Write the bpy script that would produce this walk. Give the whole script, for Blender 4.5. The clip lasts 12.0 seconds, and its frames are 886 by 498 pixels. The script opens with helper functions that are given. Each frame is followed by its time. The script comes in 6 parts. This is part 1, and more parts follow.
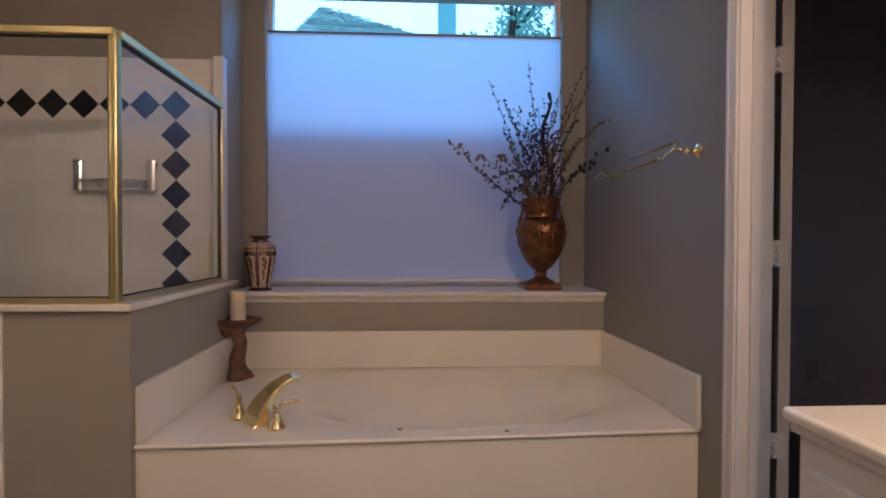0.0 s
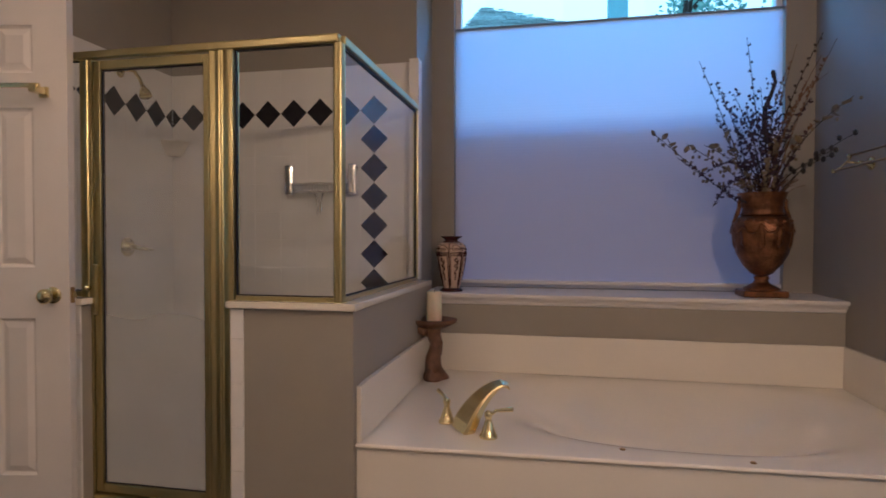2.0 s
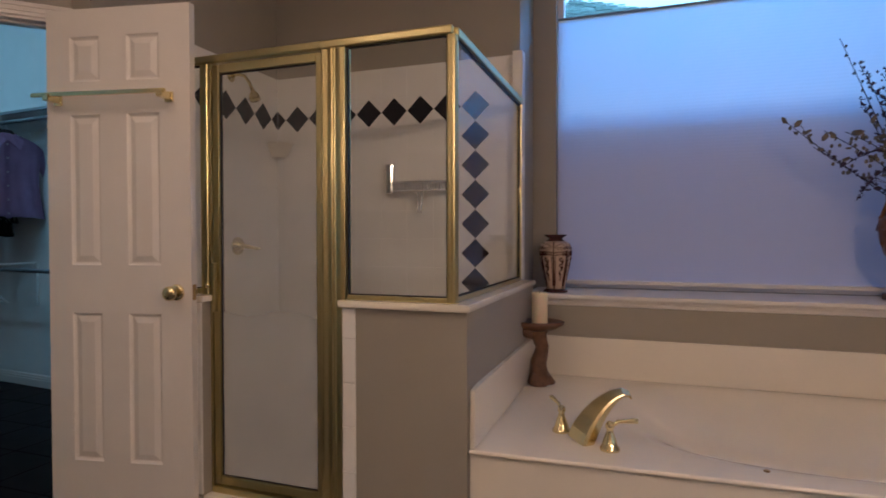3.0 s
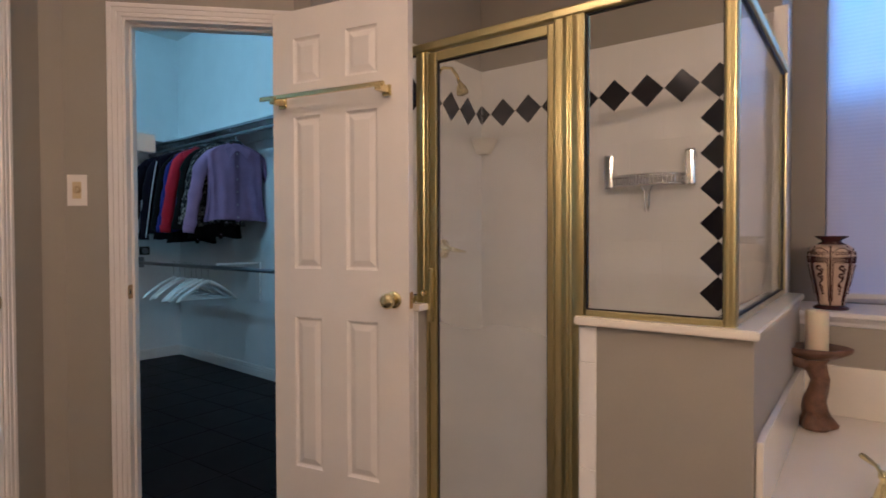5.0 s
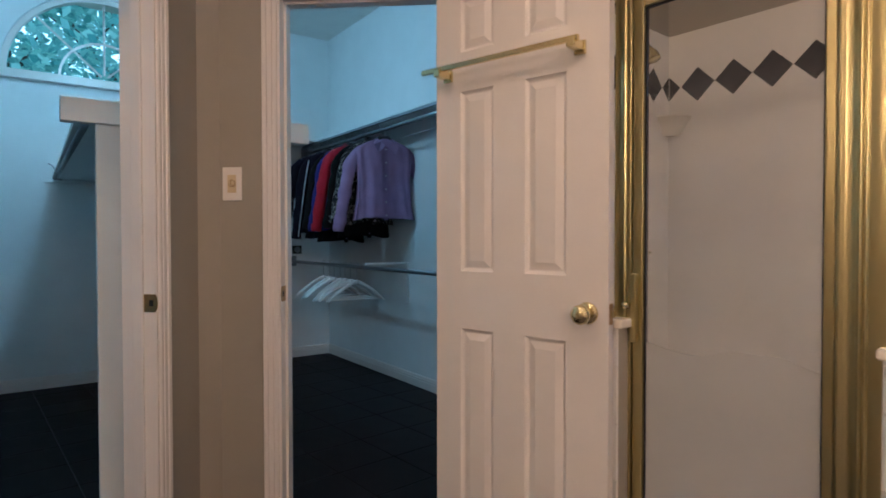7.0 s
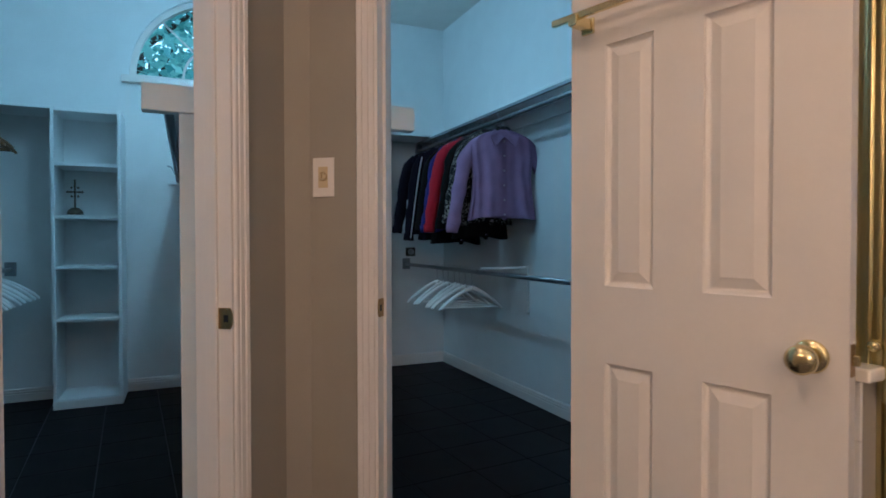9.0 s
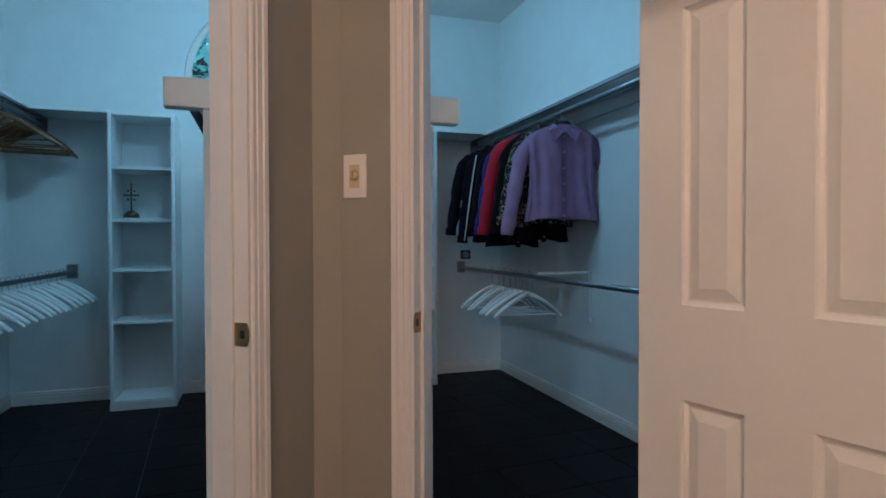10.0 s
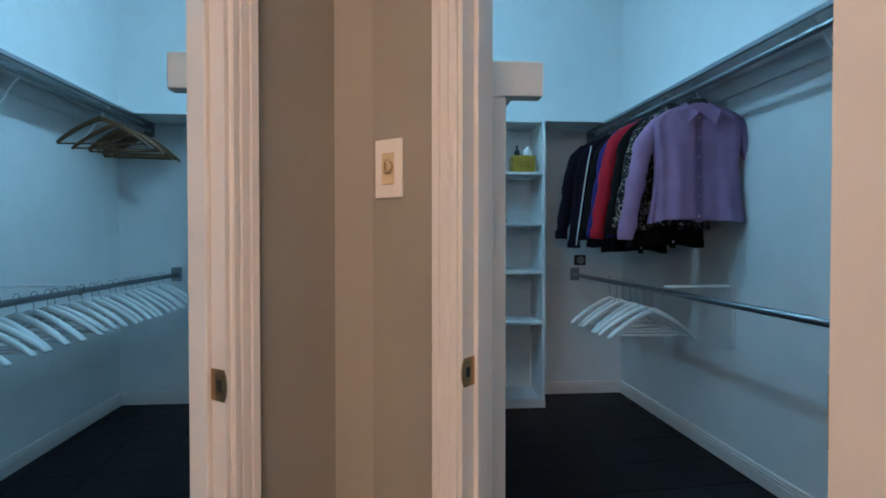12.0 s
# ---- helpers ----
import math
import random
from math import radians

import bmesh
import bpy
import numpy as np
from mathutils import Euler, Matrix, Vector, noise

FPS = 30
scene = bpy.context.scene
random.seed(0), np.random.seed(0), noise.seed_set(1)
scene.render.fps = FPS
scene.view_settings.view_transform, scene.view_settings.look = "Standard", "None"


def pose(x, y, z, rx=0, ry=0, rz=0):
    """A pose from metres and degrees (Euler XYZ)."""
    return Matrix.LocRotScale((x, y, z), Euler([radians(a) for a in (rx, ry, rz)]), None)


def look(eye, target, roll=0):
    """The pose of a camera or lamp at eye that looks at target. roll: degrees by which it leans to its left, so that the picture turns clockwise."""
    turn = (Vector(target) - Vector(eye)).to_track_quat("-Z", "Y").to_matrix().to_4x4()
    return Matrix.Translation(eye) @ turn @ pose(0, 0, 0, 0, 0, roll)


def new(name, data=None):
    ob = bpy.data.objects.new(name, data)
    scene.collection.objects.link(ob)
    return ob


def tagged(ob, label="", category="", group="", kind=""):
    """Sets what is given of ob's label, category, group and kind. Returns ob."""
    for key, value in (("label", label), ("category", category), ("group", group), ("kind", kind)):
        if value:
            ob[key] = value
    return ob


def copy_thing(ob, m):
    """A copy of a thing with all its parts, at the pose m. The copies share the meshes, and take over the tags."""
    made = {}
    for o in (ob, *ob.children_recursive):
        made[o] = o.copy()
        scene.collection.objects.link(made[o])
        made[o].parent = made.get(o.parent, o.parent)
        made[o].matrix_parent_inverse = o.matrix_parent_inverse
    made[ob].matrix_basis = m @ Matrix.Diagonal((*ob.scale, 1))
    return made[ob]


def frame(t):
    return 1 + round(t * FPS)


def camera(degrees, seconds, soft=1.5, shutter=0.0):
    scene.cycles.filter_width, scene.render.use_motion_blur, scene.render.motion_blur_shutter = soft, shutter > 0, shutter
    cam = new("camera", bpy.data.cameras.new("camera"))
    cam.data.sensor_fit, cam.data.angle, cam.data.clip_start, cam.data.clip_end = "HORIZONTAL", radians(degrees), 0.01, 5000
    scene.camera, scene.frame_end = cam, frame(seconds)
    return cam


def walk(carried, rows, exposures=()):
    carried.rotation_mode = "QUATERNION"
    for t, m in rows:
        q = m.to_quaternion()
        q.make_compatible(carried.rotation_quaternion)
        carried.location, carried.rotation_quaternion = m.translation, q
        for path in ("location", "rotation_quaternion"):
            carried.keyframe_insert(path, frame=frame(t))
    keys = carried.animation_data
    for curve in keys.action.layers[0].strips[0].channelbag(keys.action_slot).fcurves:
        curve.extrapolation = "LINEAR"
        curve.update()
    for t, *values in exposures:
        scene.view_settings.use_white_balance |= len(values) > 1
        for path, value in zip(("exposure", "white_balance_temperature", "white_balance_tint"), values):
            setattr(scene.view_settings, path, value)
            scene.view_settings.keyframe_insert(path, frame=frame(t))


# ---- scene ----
cam = camera(75.2, 12.0, soft=1.7, shutter=0.3)
# seconds, eye x y z, yaw, pitch, roll
ROWS = [
    (0.0, -0.020, 0.081, 1.159, -3.19, -0.98, -0.19),
    (0.5, -0.070, 0.109, 1.159, 0.20, -1.08, -0.22),
    (1.0, -0.129, 0.136, 1.164, 3.55, -1.12, -0.21),
    (1.5, -0.199, 0.174, 1.166, 7.50, -1.12, -0.16),
    (2.0, -0.280, 0.207, 1.166, 11.49, -1.12, -0.09),
    (2.5, -0.353, 0.236, 1.159, 15.43, -1.15, -0.02),
    (3.0, -0.425, 0.264, 1.162, 19.39, -1.18, 0.04),
    (3.2, -0.459, 0.270, 1.164, 20.95, -1.19, 0.05),
    (4.8, -0.716, 0.441, 1.172, 35.13, -1.18, 0.16),
    (5.0, -0.761, 0.464, 1.175, 36.58, -1.18, 0.16),
    (5.5, -0.871, 0.528, 1.177, 40.34, -1.22, 0.14),
    (6.0, -0.973, 0.568, 1.173, 43.55, -1.21, 0.17),
    (6.5, -1.063, 0.606, 1.169, 46.54, -1.12, 0.12),
    (7.0, -1.161, 0.654, 1.162, 49.72, -1.07, 0.07),
    (7.5, -1.271, 0.711, 1.165, 52.56, -0.97, 0.14),
    (7.7, -1.306, 0.735, 1.164, 53.82, -0.95, 0.14),
    (9.3, -1.582, 0.950, 1.174, 63.29, -0.97, 0.11),
    (9.5, -1.617, 0.979, 1.181, 64.58, -0.95, 0.12),
    (10.0, -1.704, 1.057, 1.185, 67.58, -0.93, 0.13),
    (10.5, -1.800, 1.123, 1.191, 70.71, -0.94, 0.13),
    (11.0, -1.907, 1.205, 1.201, 73.99, -0.95, 0.12),
    (11.5, -2.025, 1.294, 1.213, 76.92, -0.94, 0.07),
    (12.0, -2.108, 1.361, 1.218, 80.07, -0.99, 0.03),
]
walk(cam, [(t, pose(x, y, z, 90 + pitch, roll, yaw)) for t, x, y, z, yaw, pitch, roll in ROWS],
     exposures=[(0.0, -0.42, 4850, 10), (1.0, -0.46, 4850, 10), (2.5, -0.48, 4850, 10), (3.2, -0.43, 4850, 10), (5.0, 0.11, 4850, 10), (7.5, 0.10, 4850, 10), (9.5, 0.03, 4850, 10), (10.5, 0.18, 4850, 10), (12.0, 0.48, 4850, 10)])

# ---------------------------------------------------------------- light
world = bpy.data.worlds.new("sky")
scene.world = world
world.use_nodes = True
wn = world.node_tree.nodes
sky = wn.new("ShaderNodeTexSky")
sky.sky_type = "NISHITA"
sky.sun_disc = False
sky.sun_elevation = radians(32)
sky.sun_rotation = radians(160)
world.node_tree.links.new(sky.outputs[0], wn["Background"].inputs[0])
wn["Background"].inputs[1].default_value = 0.12

sun_data = bpy.data.lights.new("sun", "SUN")
sun_data.energy, sun_data.angle, sun_data.color = 4.5, radians(0.6), (1.0, 0.95, 0.88)
sun = new("sun", sun_data)
sun.matrix_world = look((6, -14, 14), (0, 6, 0))


def area_lamp(name, m, sx, sy, watts, colour):
    data = bpy.data.lights.new(name, "AREA")
    data.shape, data.size, data.size_y, data.energy, data.color = "RECTANGLE", sx, sy, watts, colour
    ob = new(name, data)
    ob.matrix_world = m
    return ob


DAY = (0.13, 0.46, 1.0)
area_lamp("window_daylight", look((0.01, 4.75, 3.75), (0.01, 3.80, 1.75)), 2.2, 1.1, 170, DAY)
for x in (-5.15, -4.35):
    ld = bpy.data.lights.new("closet_bulb", "POINT")
    ld.energy, ld.color, ld.shadow_soft_size = 17.8, (0.585, 0.93, 1.0), 0.09
    new("closet_bulb", ld).location = (x, 1.38, 2.93)
WARM = (1.0, 0.61, 0.345)
# Unseen ceiling cans, added to brighten the angled walls and the shower.
ADDED_CANS = [(-1.15, 1.10, 2.765), (-2.10, 0.55, 2.765)]
for p in ADDED_CANS:
    data = bpy.data.lights.new("added_downlight_bulb", "AREA")
    data.shape, data.size, data.energy, data.color = "DISK", 0.16, 9.0, WARM
    new("added_downlight_bulb", data).matrix_world = look(p, (p[0], p[1], 0))
BULBS = [(XB_, YB_, 2.12) for XB_, YB_ in ((0.98, 0.55), (0.98, 0.25), (0.98, -0.05), (0.98, -0.35), (0.98, -0.65))]
for p in BULBS:
    ld = bpy.data.lights.new("vanity_bulb", "POINT")
    ld.energy, ld.color, ld.shadow_soft_size = 23.0, WARM, 0.05
    new("vanity_bulb", ld).location = p
BULBS2 = [(x, -1.49, 2.12) for x in (-2.25, -1.95, -1.65, -1.35)]
for p in BULBS2:
    ld = bpy.data.lights.new("vanity_bulb", "POINT")
    ld.energy, ld.color, ld.shadow_soft_size = 6.0, WARM, 0.05
    new("vanity_bulb", ld).location = p

# ---------------------------------------------------------------- materials
def mat(name, colour, rough=0.5, metal=0.0, var=0.06, scale=6.0, fine=90.0, bump=0.05, depth=0.002, coat=0.0, per_object=0.0):
    """Principled surface with a coarse stain, a fine grain and a fine relief."""
    m = bpy.data.materials.new(name)
    m.use_nodes = True
    nt = m.node_tree
    n, ln = nt.nodes, nt.links
    b = n["Principled BSDF"]
    b.inputs["Metallic"].default_value = metal
    b.inputs["Coat Weight"].default_value = coat
    co = n.new("ShaderNodeTexCoord")
    big, small = n.new("ShaderNodeTexNoise"), n.new("ShaderNodeTexNoise")
    big.inputs["Scale"].default_value, big.inputs["Detail"].default_value = scale, 4
    small.inputs["Scale"].default_value, small.inputs["Detail"].default_value = fine, 3
    for t in (big, small):
        ln.new(co.outputs["Object"], t.inputs["Vector"])
    mix = n.new("ShaderNodeMath")
    mix.operation = "MULTIPLY_ADD"
    ln.new(small.outputs[0], mix.inputs[0])
    mix.inputs[1].default_value = 0.4
    ln.new(big.outputs[0], mix.inputs[2])
    ramp = n.new("ShaderNodeMapRange")
    ramp.inputs[1].default_value, ramp.inputs[2].default_value = 0.4, 1.0
    ramp.inputs[3].default_value, ramp.inputs[4].default_value = 1 - var, 1 + var
    ln.new(mix.outputs[0], ramp.inputs[0])
    hsv = n.new("ShaderNodeHueSaturation")
    hsv.inputs["Color"].default_value = (*colour, 1)
    value = ramp.outputs[0]
    if per_object:
        info = n.new("ShaderNodeObjectInfo")
        spread = n.new("ShaderNodeMapRange")
        spread.inputs[3].default_value, spread.inputs[4].default_value = 1 - per_object, 1 + per_object
        ln.new(info.outputs["Random"], spread.inputs[0])
        mul = n.new("ShaderNodeMath")
        mul.operation = "MULTIPLY"
        ln.new(value, mul.inputs[0])
        ln.new(spread.outputs[0], mul.inputs[1])
        value = mul.outputs[0]
    ln.new(value, hsv.inputs["Value"])
    ln.new(hsv.outputs[0], b.inputs["Base Color"])
    rr = n.new("ShaderNodeMapRange")
    rr.inputs[3].default_value, rr.inputs[4].default_value = max(0.02, rough * 0.85), min(1, rough * 1.15)
    ln.new(big.outputs[0], rr.inputs[0])
    ln.new(rr.outputs[0], b.inputs["Roughness"])
    if bump:
        bp = n.new("ShaderNodeBump")
        bp.inputs["Strength"].default_value, bp.inputs["Distance"].default_value = bump, depth
        ln.new(small.outputs[0], bp.inputs["Height"])
        ln.new(bp.outputs[0], b.inputs["Normal"])
    return m


def glass_mat(name, tint=(1, 1, 1), rough=0.0, opaque=0.0, gloss=0.08, film=False):
    """Thin pane: clear with a sheen, optionally a little milky; film: dried soap splashes, denser towards the bottom."""
    m = bpy.data.materials.new(name)
    m.use_nodes = True
    nt = m.node_tree
    n, ln = nt.nodes, nt.links
    n.remove(n["Principled BSDF"])
    clear, shine, milk = n.new("ShaderNodeBsdfTransparent"), n.new("ShaderNodeBsdfGlossy"), n.new("ShaderNodeBsdfDiffuse")
    clear.inputs[0].default_value = (*tint, 1)
    shine.inputs["Roughness"].default_value = rough
    milk.inputs[0].default_value = (0.52, 0.53, 0.53, 1) if film else (0.75, 0.77, 0.78, 1)
    haze = n.new("ShaderNodeMixShader")
    haze.inputs[0].default_value = opaque
    if film:
        co, sep, spl, rise, mul = (n.new(k) for k in ("ShaderNodeTexCoord", "ShaderNodeSeparateXYZ", "ShaderNodeTexNoise", "ShaderNodeMapRange", "ShaderNodeMath"))
        spl.inputs["Scale"].default_value, spl.inputs["Detail"].default_value = 2.5, 2
        ln.new(co.outputs["Object"], spl.inputs["Vector"])
        ln.new(co.outputs["Object"], sep.inputs[0])
        rise.inputs[1].default_value, rise.inputs[2].default_value = 1.60, 0.50
        rise.inputs[3].default_value, rise.inputs[4].default_value = opaque * 0.30, opaque * 4.2
        ln.new(sep.outputs[2], rise.inputs[0])
        mul.operation = "MULTIPLY"
        var = n.new("ShaderNodeMapRange")
        var.inputs[1].default_value, var.inputs[2].default_value = 0.3, 0.7
        var.inputs[3].default_value, var.inputs[4].default_value = 0.94, 1.05
        ln.new(spl.outputs[0], var.inputs[0])
        ln.new(rise.outputs[0], mul.inputs[0])
        ln.new(var.outputs[0], mul.inputs[1])
        ln.new(mul.outputs[0], haze.inputs[0])
    ln.new(clear.outputs[0], haze.inputs[1])
    ln.new(milk.outputs[0], haze.inputs[2])
    face, powr, fres = n.new("ShaderNodeLayerWeight"), n.new("ShaderNodeMath"), n.new("ShaderNodeMath")
    face.inputs[0].default_value = 0.5
    powr.operation, powr.inputs[1].default_value = "POWER", 3.5
    fres.operation, fres.inputs[1].default_value, fres.inputs[2].default_value = "MULTIPLY_ADD", gloss * 4.0, gloss * 0.04
    ln.new(face.outputs["Facing"], powr.inputs[0])
    ln.new(powr.outputs[0], fres.inputs[0])
    m2 = n.new("ShaderNodeMixShader")
    ln.new(fres.outputs[0], m2.inputs[0])
    ln.new(haze.outputs[0], m2.inputs[1])
    ln.new(shine.outputs[0], m2.inputs[2])
    ln.new(m2.outputs[0], n["Material Output"].inputs[0])
    return m


WALL = mat("taupe_wall_paint", (0.318, 0.292, 0.244), 0.62, var=0.04, fine=140, bump=0.12)
CEIL = mat("ceiling_paint", (0.72, 0.70, 0.66), 0.8)
CLOSET = mat("white_closet_paint", (0.74, 0.76, 0.76), 0.7, var=0.04, fine=140, bump=0.1)
TRIM = mat("white_trim_enamel", (0.73, 0.695, 0.66), 0.34, var=0.03, bump=0.04)
DOORPAINT = mat("white_door_paint", (0.72, 0.685, 0.64), 0.42, var=0.03, bump=0.05)
ACRYLIC = mat("cultured_marble_white", (0.80, 0.75, 0.645), 0.16, var=0.03, scale=3, bump=0.01, coat=0.3)
TILE = mat("white_glazed_tile", (0.80, 0.78, 0.74), 0.27, var=0.03, bump=0.02, per_object=0.015)
TILE.node_tree.nodes["Principled BSDF"].inputs["Specular IOR Level"].default_value = 0.08
GROUT = mat("light_grout", (0.78, 0.76, 0.72), 0.6, var=0.08)
DIAMOND = mat("charcoal_diamond_tile", (0.018, 0.017, 0.022), 0.16, var=0.15, scale=14, bump=0.03, per_object=0.2)
DIAMOND.node_tree.nodes["Principled BSDF"].inputs["Specular IOR Level"].default_value = 0.2
BRASS = mat("polished_brass", (0.78, 0.67, 0.36), 0.20, 1.0, var=0.03, scale=4, bump=0)
BRASS_FRAME = mat("anodised_pale_brass", (0.60, 0.525, 0.25), 0.30, 1.0, var=0.03, scale=5, bump=0)
BRASS_DULL = mat("aged_brass", (0.38, 0.25, 0.11), 0.35, 1.0, var=0.15, scale=14)
CHROME = mat("chrome", (0.86, 0.86, 0.87), 0.1, 1.0, var=0.03, bump=0)
STEEL = mat("dull_steel_rod", (0.27, 0.28, 0.30), 0.36, 1.0, var=0.06)
RUBBER = mat("dark_gasket", (0.012, 0.012, 0.013), 0.6)
FLOOR = mat("black_floor_tile", (0.008, 0.007, 0.009), 0.5, var=0.2, scale=5, bump=0.08, per_object=0.15)
FLOOR.node_tree.nodes["Principled BSDF"].inputs["Specular IOR Level"].default_value = 0.10
FGROUT = mat("grey_floor_grout", (0.115, 0.108, 0.112), 0.85, var=0.1)
SHELF = mat("white_melamine", (0.76, 0.78, 0.78), 0.4, var=0.03)
DARKPAINT = mat("dark_plum_paint", (0.56, 0.36, 0.32), 0.6, var=0.08)
DARKWOOD = mat("dark_red_floorboards", (0.05, 0.018, 0.014), 0.35, var=0.2)
IVORY = mat("ivory_plastic", (0.62, 0.50, 0.30), 0.35, var=0.03, bump=0)
PLATE = mat("white_plastic", (0.78, 0.74, 0.70), 0.35, var=0.02, bump=0)
GLASS = glass_mat("shower_glass", (0.975, 0.985, 0.98))
GLASS_DOOR = glass_mat("shower_door_glass_soap_film", (0.97, 0.98, 0.975), opaque=0.13, film=True)
PANE = glass_mat("window_glass", (0.96, 1.0, 1.0))


# ---------------------------------------------------------------- geometry helpers
I4 = Matrix.Identity(4)
# the closet is built square in its own coordinates and stands turned against the bathroom
TURNED = Matrix.Translation((-6.33, 1.26, 0)) @ Matrix.Rotation(radians(-4.6), 4, "Z") @ Matrix.Translation((6.33, -1.26, 0))
SPACE = I4


def thing(name, label, category, at=(0, 0, 0), group="", kind="", turn=0.0):
    ob = new(name)
    ob.matrix_world = SPACE @ pose(*at, 0, 0, turn)
    return tagged(ob, label, category, group, kind)


def part(name, bm, material, parent=None, label="", smooth=False, m=None):
    me = bpy.data.meshes.new(name)
    bmesh.ops.recalc_face_normals(bm, faces=bm.faces)
    bm.to_mesh(me)
    bm.free()
    me.materials.append(material)
    if smooth:
        for p in me.polygons:
            p.use_smooth = True
    ob = new(name, me)
    if parent is not None:
        ob.parent = parent
    if m is not None:
        ob.matrix_basis = m
    return tagged(ob, label)


def share(name, src, parent, m):
    ob = new(name, src.data)
    ob.parent = parent
    ob.matrix_basis = m
    return ob


def box(bm, x0, y0, z0, x1, y1, z1, bevel=0.0, m=I4, seg=2):
    vs = [bm.verts.new(m @ Vector((x, y, z))) for x in (x0, x1) for y in (y0, y1) for z in (z0, z1)]
    fs = [bm.faces.new([vs[i] for i in q]) for q in ((0, 1, 3, 2), (4, 6, 7, 5), (0, 4, 5, 1), (2, 3, 7, 6), (0, 2, 6, 4), (1, 5, 7, 3))]
    if bevel:
        bmesh.ops.bevel(bm, geom=list({e for f in fs for e in f.edges}), offset=bevel, segments=seg, affect="EDGES", profile=0.5)
    return bm


def cube(*a, **k):
    return box(bmesh.new(), *a, **k)


def prism(bm, pts, z0, z1, m=I4, bevel=0.0):
    lo = [bm.verts.new(m @ Vector((x, y, z0))) for x, y in pts]
    hi = [bm.verts.new(m @ Vector((x, y, z1))) for x, y in pts]
    k = len(pts)
    fs = [bm.faces.new(lo), bm.faces.new(hi)] + [bm.faces.new((lo[i], lo[(i + 1) % k], hi[(i + 1) % k], hi[i])) for i in range(k)]
    if bevel:
        bmesh.ops.bevel(bm, geom=list({e for f in fs for e in f.edges}), offset=bevel, segments=2, affect="EDGES")
    return bm


def lathe(bm, prof, seg=24, m=I4, squash=None):
    """prof: (radius, height) from bottom to top."""
    rings = []
    for r, z in prof:
        ring = []
        for i in range(seg):
            a = 2 * math.pi * i / seg
            k = squash(a, z) if squash else 1.0
            ring.append(bm.verts.new(m @ Vector((r * k * math.cos(a), r * k * math.sin(a), z))))
        rings.append(ring)
    for a, b in zip(rings, rings[1:]):
        for i in range(seg):
            bm.faces.new((a[i], a[(i + 1) % seg], b[(i + 1) % seg], b[i]))
    bm.faces.new(rings[0][::-1])
    bm.faces.new(rings[-1])
    return bm


def tube(bm, pts, radii, seg=8, m=I4):
    pts = [Vector(p) for p in pts]
    if not isinstance(radii, (list, tuple)):
        radii = [radii] * len(pts)
    rings, side = [], None
    for i, p in enumerate(pts):
        d = (pts[min(i + 1, len(pts) - 1)] - pts[max(i - 1, 0)]).normalized()
        if side is None:
            side = d.orthogonal().normalized()
        side = (side - d * side.dot(d)).normalized()
        up = d.cross(side)
        rings.append([bm.verts.new(m @ (p + (side * math.cos(2 * math.pi * k / seg) + up * math.sin(2 * math.pi * k / seg)) * radii[i])) for k in range(seg)])
    for a, b in zip(rings, rings[1:]):
        for k in range(seg):
            bm.faces.new((a[k], a[(k + 1) % seg], b[(k + 1) % seg], b[k]))
    bm.faces.new(rings[0][::-1])
    bm.faces.new(rings[-1])
    return bm


def sweep(bm, profile, path):
    """A moulding: profile (across, out) carried along straight runs with mitred corners; each path point: place, across, out."""
    rings = [[bm.verts.new(Vector(p) + Vector(ac) * u + Vector(ou) * v) for u, v in profile] for p, ac, ou in path]
    k = len(profile)
    for a, b in zip(rings, rings[1:]):
        for i in range(k):
            bm.faces.new((a[i], a[(i + 1) % k], b[(i + 1) % k], b[i]))
    bm.faces.new(rings[0][::-1])
    bm.faces.new(rings[-1])
    return bm


def axis_m(origin, along, up=(0, 0, 1)):
    """Matrix whose x runs along, z up, y = z cross x."""
    x = Vector(along).normalized()
    z = Vector(up)
    y = z.cross(x)
    return Matrix.Translation(origin) @ Matrix((x, y, z)).transposed().to_4x4()


def structure(name, bm, material, label, category):
    return tagged(part(name, bm, material, m=SPACE), label, category, "", "structure")


# ---------------------------------------------------------------- setting: walls, floor, ceiling
H = 2.78            # bathroom ceiling
HC = 3.15           # closet ceiling
Q = math.sqrt(0.5)
XR, YW = 1.108, 3.77  # side wall by the tub, window wall
WX0, WX1, WZ0, WZ1 = -0.935, 0.955, 0.858, 2.745

bm = bmesh.new()
box(bm, -1.22, YW, 0, WX0, YW + 0.16, HC)
box(bm, WX1, YW, 0, XR + 0.14, YW + 0.16, HC)
box(bm, WX0, YW, 0, WX1, YW + 0.16, WZ0 - 0.002)
box(bm, WX0, YW, WZ1, WX1, YW + 0.16, HC)
structure("wall_window", bm, WALL, "taupe painted wall round the tub window", "wall")
bm = cube(-1.10, 3.385, 0, XR, YW - 0.001, 0.835)
structure("wall_ledge", bm, WALL, "taupe painted ledge wall behind the tub", "wall")
# side wall by the tub, with a doorway to a dark room
DY0, DY1, DZ = 1.25, 2.02, 2.085
bm = bmesh.new()
box(bm, XR, DY1, 0, XR + 0.12, YW, HC)
box(bm, XR, -1.6, 0, XR + 0.12, DY0, HC)
box(bm, XR, DY0, DZ, XR + 0.12, DY1, HC)
structure("wall_east", bm, WALL, "taupe painted side wall with a doorway beside the tub", "wall")
structure("wall_alcove_return", cube(-1.22, 3.40, 0, -1.075, YW - 0.001, HC), WALL, "taupe painted wall return beside the window", "wall")
structure("wall_shower_back", cube(-2.74, 3.372, 0, -1.076, 3.52, HC), WALL, "taupe painted wall above the shower tiles", "wall")
